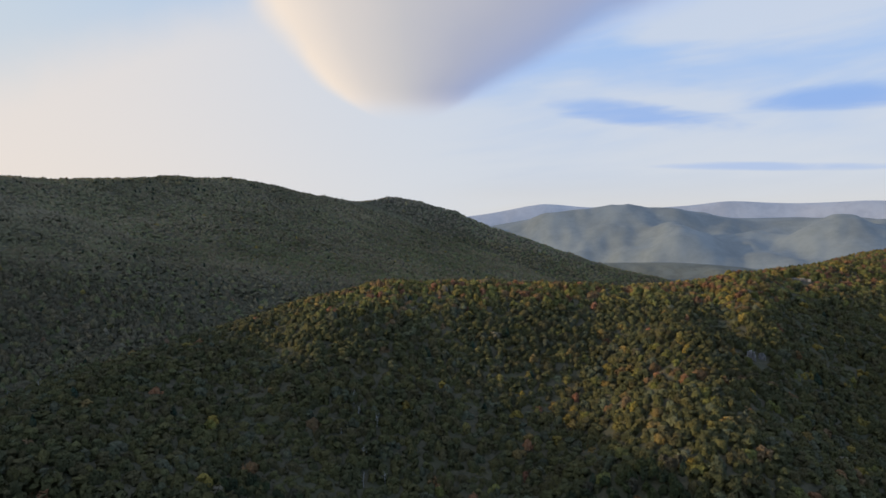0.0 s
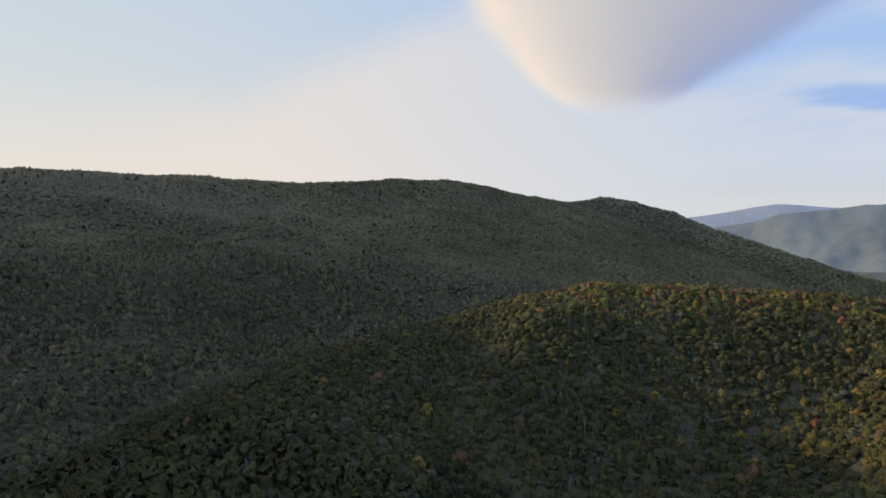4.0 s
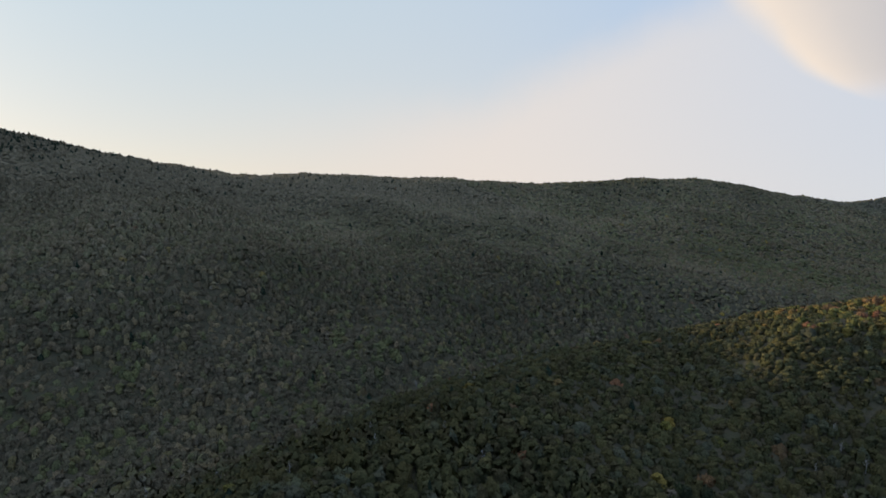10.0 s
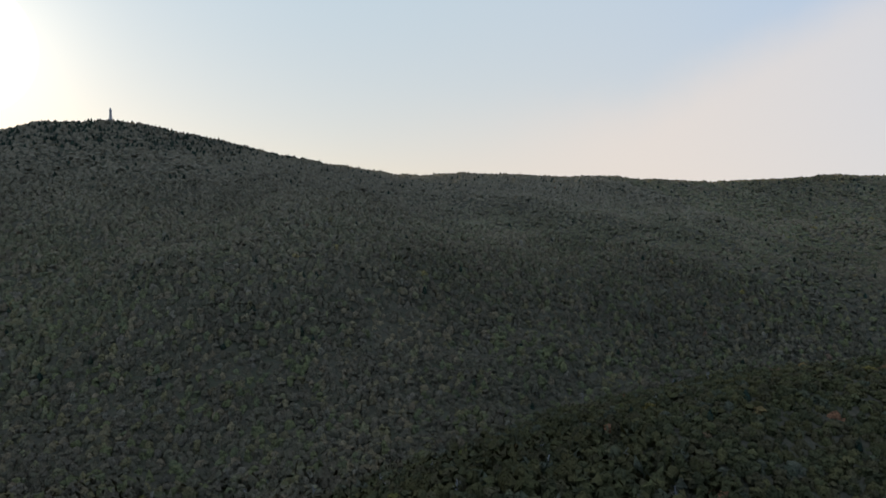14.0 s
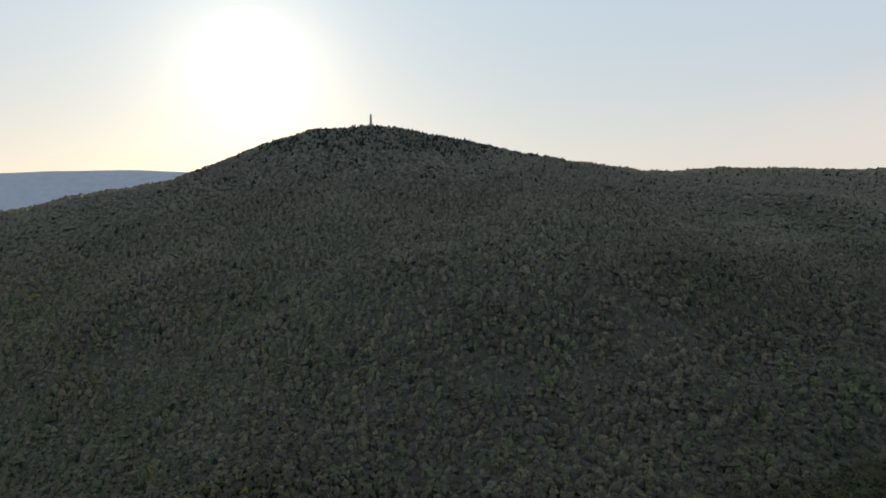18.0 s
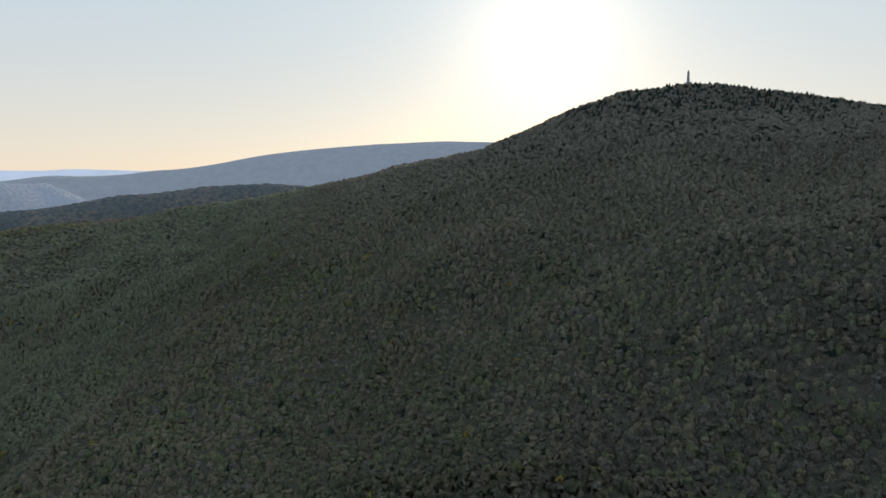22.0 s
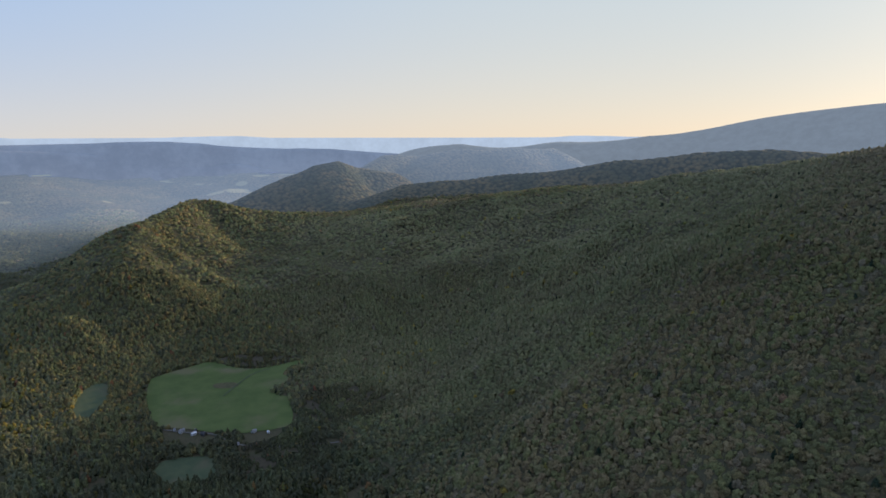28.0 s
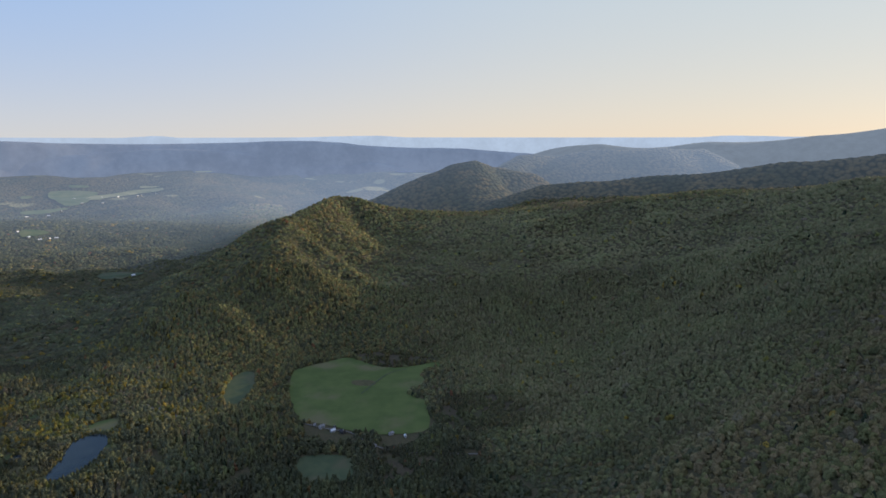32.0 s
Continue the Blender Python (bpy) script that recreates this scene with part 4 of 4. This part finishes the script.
def forest(name, label, variants, x, y, z, radius, rng, cones=(), flat=1.0, mat=None, tall=0.1, sink=4.4, level=0.30):
    """One mesh of many crowns, each with its own size, turn and colour."""
    n = len(x)
    if not n:
        return
    which = rng.integers(0, len(variants), n)
    if len(cones):
        fir = rng.random(n) < np.where(z > 440, 0.35, np.where(z > 380, 0.04, 0.008))
        which = np.where(fir, len(variants) + rng.integers(0, len(cones), n), which)
        variants = list(variants) + list(cones)
    else:
        fir = np.zeros(n, bool)
    r = radius * rng.uniform(0.78, 1.15, n) * np.where(fir, 0.62, 1.0)
    grove = (np.hypot(x / K + 345, y / K + 690) > 75) & (y < -450 * K) & (y > -800 * K) & (x > -420 * K) & (radius > 2)
    slim = ~fir & (rng.random(n) < np.where(grove, 0.35, np.where((y > 150 * K) & (x > -260 * K) & (y < 800 * K), 0.05, 0.12)))
    r = np.where(slim, r * 0.8, r)
    high = (1 + tall * rng.uniform(-1, 1, n)) * np.where(slim, np.where(grove, 1.6, 1.3), np.where(grove, 1.25, 1.0)) * (7.0 + rng.uniform(-1.0, 1.0, n) * np.where(radius > 4, 0.7, 1.0)) * np.where(fir, 0.95, 1.0) * np.clip(radius / 3.8, 0.2, 1.35)
    lift = np.where(fir, 0.5, 1.4 - 0.22 * high + np.clip(radius / 3.8, 0.1, 1) * ((1.6 if radius < 4 else 0.9) * rough_land(x, y, 13, 41) + 1.4))
    high = np.where(fir, high, high * flat) + 2.4
    lift = lift - (sink if radius > 2 else 0.6)
    if radius > 4:
        lift = lift + 2.2 * rough_land(x, y, 27, 47)
    turn = rng.uniform(0, 2 * np.pi, n)
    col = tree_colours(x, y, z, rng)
    col[fir] = np.array((0.022, 0.036, 0.022)) * rng.uniform(0.8, 1.3, (fir.sum(), 1))
    V, F, C, N, base = [], [], [], [], 0
    for k, (v, f, tone, skin) in enumerate(variants):
        s = np.where(which == k)[0]
        if not len(s):
            continue
        c, w = np.cos(turn[s])[:, None], np.sin(turn[s])[:, None]
        px = (v[:, 0] * c - v[:, 1] * w) * r[s, None] + x[s, None]
        py = (v[:, 0] * w + v[:, 1] * c) * r[s, None] + y[s, None]
        pz = v[:, 2] * high[s, None] + (z[s] + lift[s])[:, None]
        V.append(np.stack([px, py, pz], -1).reshape(-1, 3))
        F.append((f[None] + (np.arange(len(s)) * len(v))[:, None, None]).reshape(-1, 3) + base)
        C.append((col[s, None, :] * tone[None, :, None]).reshape(-1, 3))
        base += len(s) * len(v)
        # shading normals bent upwards, which evens out light and shade on the crowns
        q = (1.1 - level) * skin + np.array((0, 0, level))
        q /= np.linalg.norm(q, axis=1)[:, None]
        N.append(np.stack([q[:, 0] * c - q[:, 1] * w, q[:, 0] * w + q[:, 1] * c, np.repeat(q[None, :, 2], len(s), 0)], -1).reshape(-1, 3))
    me = mesh_of(name, np.concatenate(V), np.concatenate(F), mat or LEAVES, np.concatenate(C), False, np.concatenate(N))
    return tagged(new(name, me), label, "forest", kind="stuff")


def reach(x, y):
    """Distance from a line along the camera's path, by which the tree bands are set."""
    t = np.clip(-x / 190, 0, 1)
    return np.hypot(x + 190 * t, y + 60 * t)


def fuller(rng, rings, segs, count, size):
    """A solid inner crown with leaf sprays standing all over it."""
    v, f, tone, skin = dome(rng, rings, segs, 0)
    w, g, more, out = sprays(rng, count, size)
    return np.r_[v * np.array((0.88, 0.88, 0.92)), w * np.array((1.05, 1.05, 1.06))], np.r_[f, g + len(v)], np.r_[tone * 0.95, more], np.r_[skin, out]


def clustered(rng, lobes, segs, count, size, core=0.55):
    """A broad crown of several bulging boughs, with leaf sprays standing off them."""
    V, F, T, S, base = [], [], [], [], 0
    turn = rng.uniform(0, 6.28)
    centres = [(rng.uniform(-0.15, 0.15), rng.uniform(-0.15, 0.15), 0.66 - 0.4 * core, core * rng.uniform(0.9, 1.1))]
    for i in range(lobes):
        a, o = turn + (i + rng.uniform(-0.25, 0.25)) / lobes * 6.283, rng.uniform(0.46, 0.66)
        centres.append((o * math.cos(a), o * math.sin(a), rng.uniform(0.10, 0.42), rng.uniform(0.36, 0.52)))
    for cx, cy, cz, r in centres:
        v, f, tone, skin = dome(rng, 2, segs, 0)
        v = np.c_[v[:, 0] * r * 1.1 + cx, v[:, 1] * r * 1.1 + cy, (v[:, 2] * 1.2 - 0.35) * r + cz]
        V.append(v), F.append(f + base), T.append(tone * rng.uniform(0.88, 1.12)), S.append(skin)
        base += len(v)
    w, g, more, out = sprays(rng, count, size)
    V.append(w * np.array((1.0, 1.0, 0.98))), F.append(g + base), T.append(more), S.append(out)
    return np.concatenate(V), np.concatenate(F), np.concatenate(T), np.concatenate(S)


vr = np.random.default_rng(11)
FINE = [fuller(vr, 2, 5, 22, 0.28) for _ in range(12)]
MEDIUM = [fuller(vr, 2, 4, 9, 0.36) for _ in range(14)]


def pointed(crown, k):
    """The same crown, drawn in towards its tip."""
    v, f, tone, skin = crown
    w = v.copy()
    w[:, :2] *= (1.12 - k * np.clip(v[:, 2], 0, 1))[:, None]
    w[:, 2] *= 1.12
    return w, f, tone, skin


MID_CROWNS = [clustered(vr, 2, 5, 8, 0.17, 0.60) for _ in range(20)]
MID_CROWNS += [pointed(c, 0.3) for c in MID_CROWNS[:5]]
HILL_CROWNS = [clustered(vr, 3, 5, 14, 0.16) for _ in range(16)]
VALE_CROWNS = [clustered(vr, 2, 4, 6, 0.18, 0.6) for _ in range(20)]
FAR_CROWNS = [dome(vr, 2, 4, 0) for _ in range(14)]
FAR_CROWNS += [pointed(c, 0.4) for c in FAR_CROWNS[:3]]
FIRS = [dome(vr, 4, 6, 0, cone=1.0) for _ in range(4)]
FIRS_COARSE = [dome(vr, 2, 5, 0, cone=1.0) for _ in range(4)]
tr = np.random.default_rng(12)
STANDS = ((40, 110, 268, 298), (-105, -60, 248, 300), (-385, -320, -560, -520), (-200, -150, -690, -650))
singles = []
BANDS = ((8.4, 0, 300, VALE_CROWNS, FIRS_COARSE, 7.7, 0.85, LEAVES), (7.4, 300, 400, MEDIUM, FIRS, 6.2, 1.0, LEAVES), (7.4, 400, 1000, MID_CROWNS, FIRS_COARSE, 6.7, 0.82, LEAVES), (7.6, 1000, 1500, FAR_CROWNS, FIRS_COARSE, 6.8, 0.65, LEAVES), (9.2, 1500, 2050, FAR_CROWNS, FIRS_COARSE, 8.3, 0.65, LEAVES),
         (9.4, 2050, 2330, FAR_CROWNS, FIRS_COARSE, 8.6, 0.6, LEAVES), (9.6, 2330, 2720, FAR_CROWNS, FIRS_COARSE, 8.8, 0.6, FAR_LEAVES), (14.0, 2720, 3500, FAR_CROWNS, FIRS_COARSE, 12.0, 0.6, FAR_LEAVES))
for spacing, lo, hi, kinds, firs, rad, flat, mat in BANDS:
    x, y, z = scatter(spacing, lambda a, b: (reach(a, b) >= lo) & (reach(a, b) < hi), tr)
    if lo >= 300 and hi <= 1000:
        own = np.zeros(len(x), bool)
        for x0, x1, y0, y1 in STANDS:
            own |= (x > x0 * K) & (x < x1 * K) & (y > y0 * K) & (y < y1 * K)
        singles += list(zip(x[own], y[own], z[own]))
        x, y, z = x[~own], y[~own], z[~own]
    hill = (kinds is MID_CROWNS) & (y > 150 * K) & (x > -260 * K) & (y < 700 * K)
    if hill.any():
        x, y, z = x[~hill], y[~hill], z[~hill]
        wx, wy, wz = scatter(7.7, lambda a, b: (reach(a, b) >= lo) & (reach(a, b) < hi) & (b > 150 * K) & (a > -260 * K) & (b < 700 * K), tr)
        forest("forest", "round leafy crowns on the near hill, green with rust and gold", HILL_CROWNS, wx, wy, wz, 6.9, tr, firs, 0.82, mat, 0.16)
    vale = (kinds is MID_CROWNS) & (y < -430 * K) & (x > -450 * K)
    if vale.any():
        x, y, z = x[~vale], y[~vale], z[~vale]
        wx, wy, wz = scatter(5.8, lambda a, b: (reach(a, b) >= lo) & (reach(a, b) < hi) & (b < -430 * K) & (a > -450 * K) & (rough_land(a, b, 17, 71) + 0.6 * rough_land(a, b, 41, 72) > -0.75), tr)
        forest("forest", "uneven lowland woods round the farm, green and gold", VALE_CROWNS, wx, wy, wz, 4.9, tr, firs, 0.9, mat, 0.38, 2.2)
    if lo == 1000:
        knoll = (y < -430 * K) & (x > -1000 * K)
        x, y, z = x[~knoll], y[~knoll], z[~knoll]
        wx, wy, wz = scatter(6.0, lambda a, b: (reach(a, b) >= lo) & (reach(a, b) < hi) & (b < -430 * K) & (a > -1000 * K), tr)
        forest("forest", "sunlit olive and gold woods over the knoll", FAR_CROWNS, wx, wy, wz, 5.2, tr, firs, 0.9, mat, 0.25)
    for side, label in ((y >= 150, "dense early-autumn woods on the hills, green with rust and gold"), (y < 150, "dense mixed woods down the long slope and valley")):
        forest("far_woods" if mat is FAR_LEAVES else "forest", "far woods with blue haze painted in as glow" if mat is FAR_LEAVES else label, kinds, x[side], y[side], z[side], rad, tr, firs, flat, SLOPE_LEAVES if lo >= 1000 and mat is LEAVES else mat, 0.18, 5.3 if lo >= 1000 else 4.6 if lo >= 400 else 3.0, 0.45 if lo >= 1000 else 0.33)

# scrub on the rough ground and round the pond
SCRUB = ((-552, -431, -735, -629, 2.8), (-550, -425, -935, -855, 4.0), (-125, -5, -845, -715, 3.6), (-70, -8, -980, -900, 5.0), (-425, -330, -650, -575, 3.4), (-300, -270, -790, -740, 5.5))
shrub_x, shrub_y = [], []
for x0, x1, y0, y1, gap in SCRUB:
    gx, gy = [a.ravel() for a in np.meshgrid(np.arange(x0 * K, x1 * K, gap), np.arange(y0 * K, y1 * K, gap))]
    gx, gy = gx + tr.uniform(-0.5, 0.5, len(gx)) * gap, gy + tr.uniform(-0.5, 0.5, len(gy)) * gap
    keep = rough_land(gx, gy, 16, 44) + rough_land(gx, gy, 6, 45) * 0.5 > -0.25
    for pts in OPEN:
        keep &= ~inside(gx, gy, pts)
    shrub_x.append(gx[keep]), shrub_y.append(gy[keep])
shrub_x, shrub_y = np.concatenate(shrub_x), np.concatenate(shrub_y)
forest("scrub", "low brown and olive scrub on the rough ground", MEDIUM, shrub_x, shrub_y, land(shrub_x, shrub_y), 1.7, tr)


def rod(bm, a, b, r0, r1, n=6):
    """A tapered limb from a to b."""
    a, b = Vector(a), Vector(b)
    q = (b - a).to_track_quat("Z", "Y")
    rings = []
    for p, r in ((a, r0), (b, r1)):
        rings.append([bm.verts.new(p + q @ Vector((r * math.cos(2 * math.pi * i / n), r * math.sin(2 * math.pi * i / n), 0))) for i in range(n)])
    for i in range(n):
        j = (i + 1) % n
        bm.faces.new((rings[0][i], rings[0][j], rings[1][j], rings[1][i]))
    bm.faces.new(rings[1])


def tree_kind(seed, colour, label):
    """A broad-leaved tree, built once: trunk with limbs, and a crown of leaf sprays."""
    rng = np.random.default_rng(seed)
    t = tagged(new("tree"), label, "tree", "trees in the woods")
    v, f, tone, skin = clustered(rng, 6, 6, 80, 0.17)
    v = v * np.array((3.5, 3.5, 7.4)) + np.array((0, 0, 3.4))
    crown = new("crown", mesh_of("crown", v, f, LEAVES, 0.9 * np.array(colour)[None, :] * tone[:, None]))
    crown.parent = t
    bm = bmesh.new()
    rod(bm, (0, 0, -1.5), (0.2, 0.1, 4.5), 0.30, 0.2)
    rod(bm, (0.2, 0.1, 4.5), (0, 0.2, 8.0), 0.2, 0.06)
    for k in range(5):
        a = k * 1.257 + rng.uniform(-0.3, 0.3)
        rod(bm, (0.15, 0.1, 3.4 + 0.4 * k), (2.4 * math.cos(a), 2.4 * math.sin(a), 6.0 + 0.4 * k), 0.11, 0.03, 5)
    part("trunk", bm, BARK, t)
    return t


def bare_kind(seed):
    """A leafless grey tree."""
    rng = np.random.default_rng(seed)
    t = tagged(new("bare_tree"), "leafless pale grey dead tree among the green crowns", "tree", "dead trees")
    bm = bmesh.new()
    rod(bm, (0, 0, -1), (0.3, 0, 6), 0.28, 0.2)
    rod(bm, (0.3, 0, 6), (0.1, 0.2, 13), 0.2, 0.05)
    part("trunk", bm, DEAD, t)
    for k in range(7):
        a, h = k * 2.4 + rng.uniform(-0.4, 0.4), 5 + k * 0.9
        d = rng.uniform(2.2, 3.6) * (1 - k * 0.07)
        bm = bmesh.new()
        p, q = Vector((0.25, 0.05, h)), Vector((d * math.cos(a), d * math.sin(a), h + rng.uniform(2, 3.4)))
        rod(bm, p, q, 0.12, 0.04, 5)
        for s in (0.45, 0.7):
            m = p.lerp(q, s)
            rod(bm, m, m + Vector((rng.uniform(-1, 1), rng.uniform(-1, 1), rng.uniform(0.8, 1.8))), 0.05, 0.02, 4)
        part("limb", bm, DEAD, t)
    return t


DEAD = two_tone("dead_wood", (0.22, 0.21, 0.19), (0.34, 0.32, 0.29), 1.2, bump=0.4)
KINDS = [tree_kind(51, (0.054, 0.066, 0.030), "full green broad-leaved tree on the wooded slope"), tree_kind(52, (0.046, 0.057, 0.030), "dark green broad-leaved tree on the wooded slope"),
         tree_kind(53, (0.072, 0.080, 0.032), "yellow-green broad-leaved tree in early autumn"), tree_kind(54, (0.17, 0.125, 0.030), "golden autumn tree among green crowns"),
         tree_kind(55, (0.19, 0.090, 0.032), "rust-orange autumn tree among green crowns"), tree_kind(56, (0.085, 0.076, 0.050), "thin-leaved brown-grey tree in the woods")]
pick = random.Random(5)
order = sorted(singles, key=lambda q: lattice(q[0], q[1], 3))
rest = order[300:]
used = [0] * len(KINDS)
for x, y, z in order[:300]:
    k = pick.choices(range(6), (40, 34, 20, 2 if y > 0 else 16, 3, 8))[0]
    m = Matrix.LocRotScale((x, y, z - 2.6), Euler((0, 0, pick.uniform(0, 6.28))), None)
    s = pick.uniform(0.85, 1.15)
    ob = KINDS[k] if not used[k] else copy_thing(KINDS[k], m)
    used[k] += 1
    ob.matrix_basis = m @ Matrix.Diagonal((s, s, s * pick.uniform(0.9, 1.1), 1))
if rest:
    r = np.array(rest)
    forest("forest", "dense mixed woods between the single trees", FINE, r[:, 0], r[:, 1], r[:, 2], 3.4, tr, FIRS)
BARE_KINDS = [bare_kind(61), bare_kind(62), bare_kind(63)]
first = [True] * 3
for cx, cy, spread, count in ((-335, 150, 30, 9), (-248, 193, 25, 6), (-176, 215, 22, 5), (-44, 339, 16, 4), (-270, 380, 30, 10), (-28, 364, 14, 3), (-360, 40, 50, 8), (-440, -560, 40, 6)):
    for _ in range(count):
        x, y = K * (cx + pick.gauss(0, spread)), K * (cy + pick.gauss(0, spread))
        k = pick.randrange(3)
        s = pick.uniform(0.62, 0.9)
        m = Matrix.LocRotScale((x, y, ground_z(x, y)), Euler((0, 0, pick.uniform(0, 6.28))), None)
        ob = BARE_KINDS[k] if first[k] else copy_thing(BARE_KINDS[k], m)
        first[k] = False
        ob.matrix_basis = m @ Matrix.Diagonal((s, s, s, 1))

# ---------------------------------------------------------------- summit tower


def frustum(bm, r0, r1, z0, z1, n=8):
    a = [bm.verts.new((r0 * math.cos(2 * math.pi * i / n), r0 * math.sin(2 * math.pi * i / n), z0)) for i in range(n)]
    b = [bm.verts.new((r1 * math.cos(2 * math.pi * i / n), r1 * math.sin(2 * math.pi * i / n), z1)) for i in range(n)]
    for i in range(n):
        j = (i + 1) % n
        bm.faces.new((a[i], a[j], b[j], b[i]))
    bm.faces.new(a[::-1])
    bm.faces.new(b)


def summit_tower(x, y):
    z = ground_z(x, y) - 1
    t = tagged(new("summit_tower"), "slender grey stone memorial tower on the wooded summit", "tower")
    t.location = (x, y, z)
    t.scale = (0.85, 0.85, 0.85)
    for name, parts in (("base", [(4.6, 4.4, 0, 7), (4.8, 4.8, 7, 7.8)]), ("shaft", [(3.2, 2.4, 7.8, 25)]), ("gallery", [(3.0, 3.0, 25, 26.4)]), ("lantern", [(1.9, 1.7, 26.4, 30)]), ("cap", [(2.1, 0.3, 30, 32.5)])):
        bm = bmesh.new()
        for p in parts:
            frustum(bm, *p)
        part(name, bm, STONE, t)


summit_tower(-1076 * K, 174 * K)

# ---------------------------------------------------------------- farm


def house(x, y, turn, w, d, h, walls, roof, label, name="farmhouse"):
    """A gabled building with roof, chimney, door and windows."""
    x, y = K * x, K * y
    w, d, h = 0.56 * w, 0.56 * d, 0.7 * h
    t = tagged(new(name), label, "house")
    t.location, t.rotation_euler = (x, y, ground_z(x, y) + 0.4), (0, 0, radians(turn))
    rise = d * 0.34
    bm = bmesh.new()
    v = box(bm, -w / 2, w / 2, -d / 2, d / 2, -1.2, h)
    for s in (-1, 1):
        bm.faces.new([bm.verts.new(p) for p in ((s * w / 2, -d / 2, h), (s * w / 2, d / 2, h), (s * w / 2, 0, h + rise))])
    part("wall", bm, walls, t)
    bm = bmesh.new()
    for s in (-1, 1):
        e, o = 0.5, 0.25
        p = [(-w / 2 - e, s * (d / 2 + e), h - e * 0.68), (w / 2 + e, s * (d / 2 + e), h - e * 0.68), (w / 2 + e, 0, h + rise + 0.02), (-w / 2 - e, 0, h + rise + 0.02)]
        lo, hi = [bm.verts.new(q) for q in p], [bm.verts.new((q[0], q[1], q[2] + o)) for q in p]
        bm.faces.new(hi), bm.faces.new(lo[::-1])
        for i in range(4):
            bm.faces.new((lo[i], lo[(i + 1) % 4], hi[(i + 1) % 4], hi[i]))
    bmesh.ops.recalc_face_normals(bm, faces=bm.faces)
    part("roof", bm, roof, t)
    bm = bmesh.new()
    box(bm, w * 0.2, w * 0.2 + 0.8, -0.4, 0.4, h + rise * 0.6, h + rise + 1.1)
    part("chimney", bm, STONE, t)
    for s in (-1, 1):
        for i in range(3):
            cx = (i - 1) * w * 0.3
            bm = bmesh.new()
            tall = 2.0 if (i == 1 and s == -1) else 1.2
            z0 = 0.1 if tall == 2.0 else 1.1
            box(bm, cx - 0.5, cx + 0.5, s * d / 2 - 0.05, s * d / 2 + 0.05, z0, z0 + tall)
            part("door" if tall == 2.0 else "window", bm, GLASS, t)
    return t


FARM = [(-317, -729, 25, 13, 8, 5, WHITE, ROOF_GREY, "white farmhouse with grey roof at the meadow's edge", "farmhouse"),
        (-325, -715, 20, 12, 7, 3.6, WHITE, ROOF_TIN, "white shed with bright metal roof by the farmhouse", "farm_shed"),
        (-333, -707, 110, 14, 8, 4.5, BARN, ROOF_DARK, "dark weathered barn with black roof among trees", "barn"),
        (-329, -722, 60, 8, 6, 3, WHITE, ROOF_DARK, "low pale outbuilding with a dark roof", "outbuilding"),
        (-312, -738, 70, 7, 5, 3, WHITE, ROOF_GREY, "small pale shed behind the farmhouse", "garden_shed"),
        (-377, -680, 15, 11, 7, 3.5, WHITE, ROOF_GREY, "small grey-roofed cottage by the meadow", "cottage"),
        (-388, -668, 80, 7, 5, 3.2, WHITE, ROOF_TIN, "small white garage with metal roof", "garage"),
        (-353, -663, 40, 6, 5, 3.0, WHITE, ROOF_GREY, "tiny pale hut at the bend of the road", "roadside_hut"),
        (-152, -876, 130, 14, 7, 4, WHITE, ROOF_GREY, "white house by the gravel lot", "lane_house"),
        (-166, -862, 100, 10, 7, 3.5, WHITE, ROOF_GREY, "grey low building beside the gravel lot", "lane_shed")]
for f in FARM:
    house(*f)
far_houses = random.Random(8)
for x, y, a in ((0, -2800, 10), (-120, -2900, 60), (-190, -2890, 30), (90, -2600, 0), (120, -2130, 40), (-260, -2980, 80), (150, -2580, 20), (90, -2080, 50), (60, -2690, 70), (-70, -2790, 15), (-150, -1700, 20), (63, -2056, 20), (42, -2064, 70), (26, -2070, 10), (30, -2925, 25), (-64, -2950, 65), (-205, -2955, 40)):
    house(x, y, a, far_houses.uniform(13, 24), 11, 6, WHITE, ROOF_TIN, "pale far farm building on the valley floor", "valley_house")

# ---------------------------------------------------------------- rock faces on the near hill


def outcrop(x, y, turn, w, h, seed, label):
    """A broken cliff: upright slabs of rock side by side, cracked and leaning."""
    rng = random.Random(seed)
    x, y = K * x, K * y
    t = tagged(new("rock_outcrop"), label, "rock")
    t.location, t.rotation_euler = (x, y, ground_z(x, y) - 1.5), (0, 0, radians(turn))
    count = 8
    for i in range(count):
        bm = bmesh.new()
        bmesh.ops.create_cube(bm, size=1.0)
        bmesh.ops.subdivide_edges(bm, edges=bm.edges[:], cuts=3, use_grid_fill=True)
        mid = (i + 0.5) / count - 0.5
        sx, sy, sz = w / count * rng.uniform(1.15, 1.6), rng.uniform(3, 5), h * rng.uniform(0.72, 0.95) * (1 - 1.3 * mid * mid)
        oy, lean = rng.uniform(-1.2, 1.2), rng.uniform(-0.12, 0.12)
        for v in bm.verts:
            n3 = noise.noise_vector(v.co * 2.2 + Vector((seed * 3.1, i * 1.7, 0)))
            k = 1 - 0.25 * max(0.0, v.co.z)
            p = Vector((v.co.x * sx * k, v.co.y * sy * k, (v.co.z + 0.5) * sz))
            p += n3 * 0.16 * sx
            v.co = Vector((p.x + mid * w + lean * p.z, p.y + oy + 0.2 * p.z, p.z))
        part("rock_slab", bm, ROCK, t)
    return t


outcrop(199, 404, -26, 7, 9, 3, "grey weathered cliff face among trees on the hillside")
outcrop(207, 406, -22, 5, 7, 4, "grey weathered cliff face among trees on the hillside")
outcrop(321, 566, -30, 20, 5, 5, "pale bare rock ledge on the hill crest")
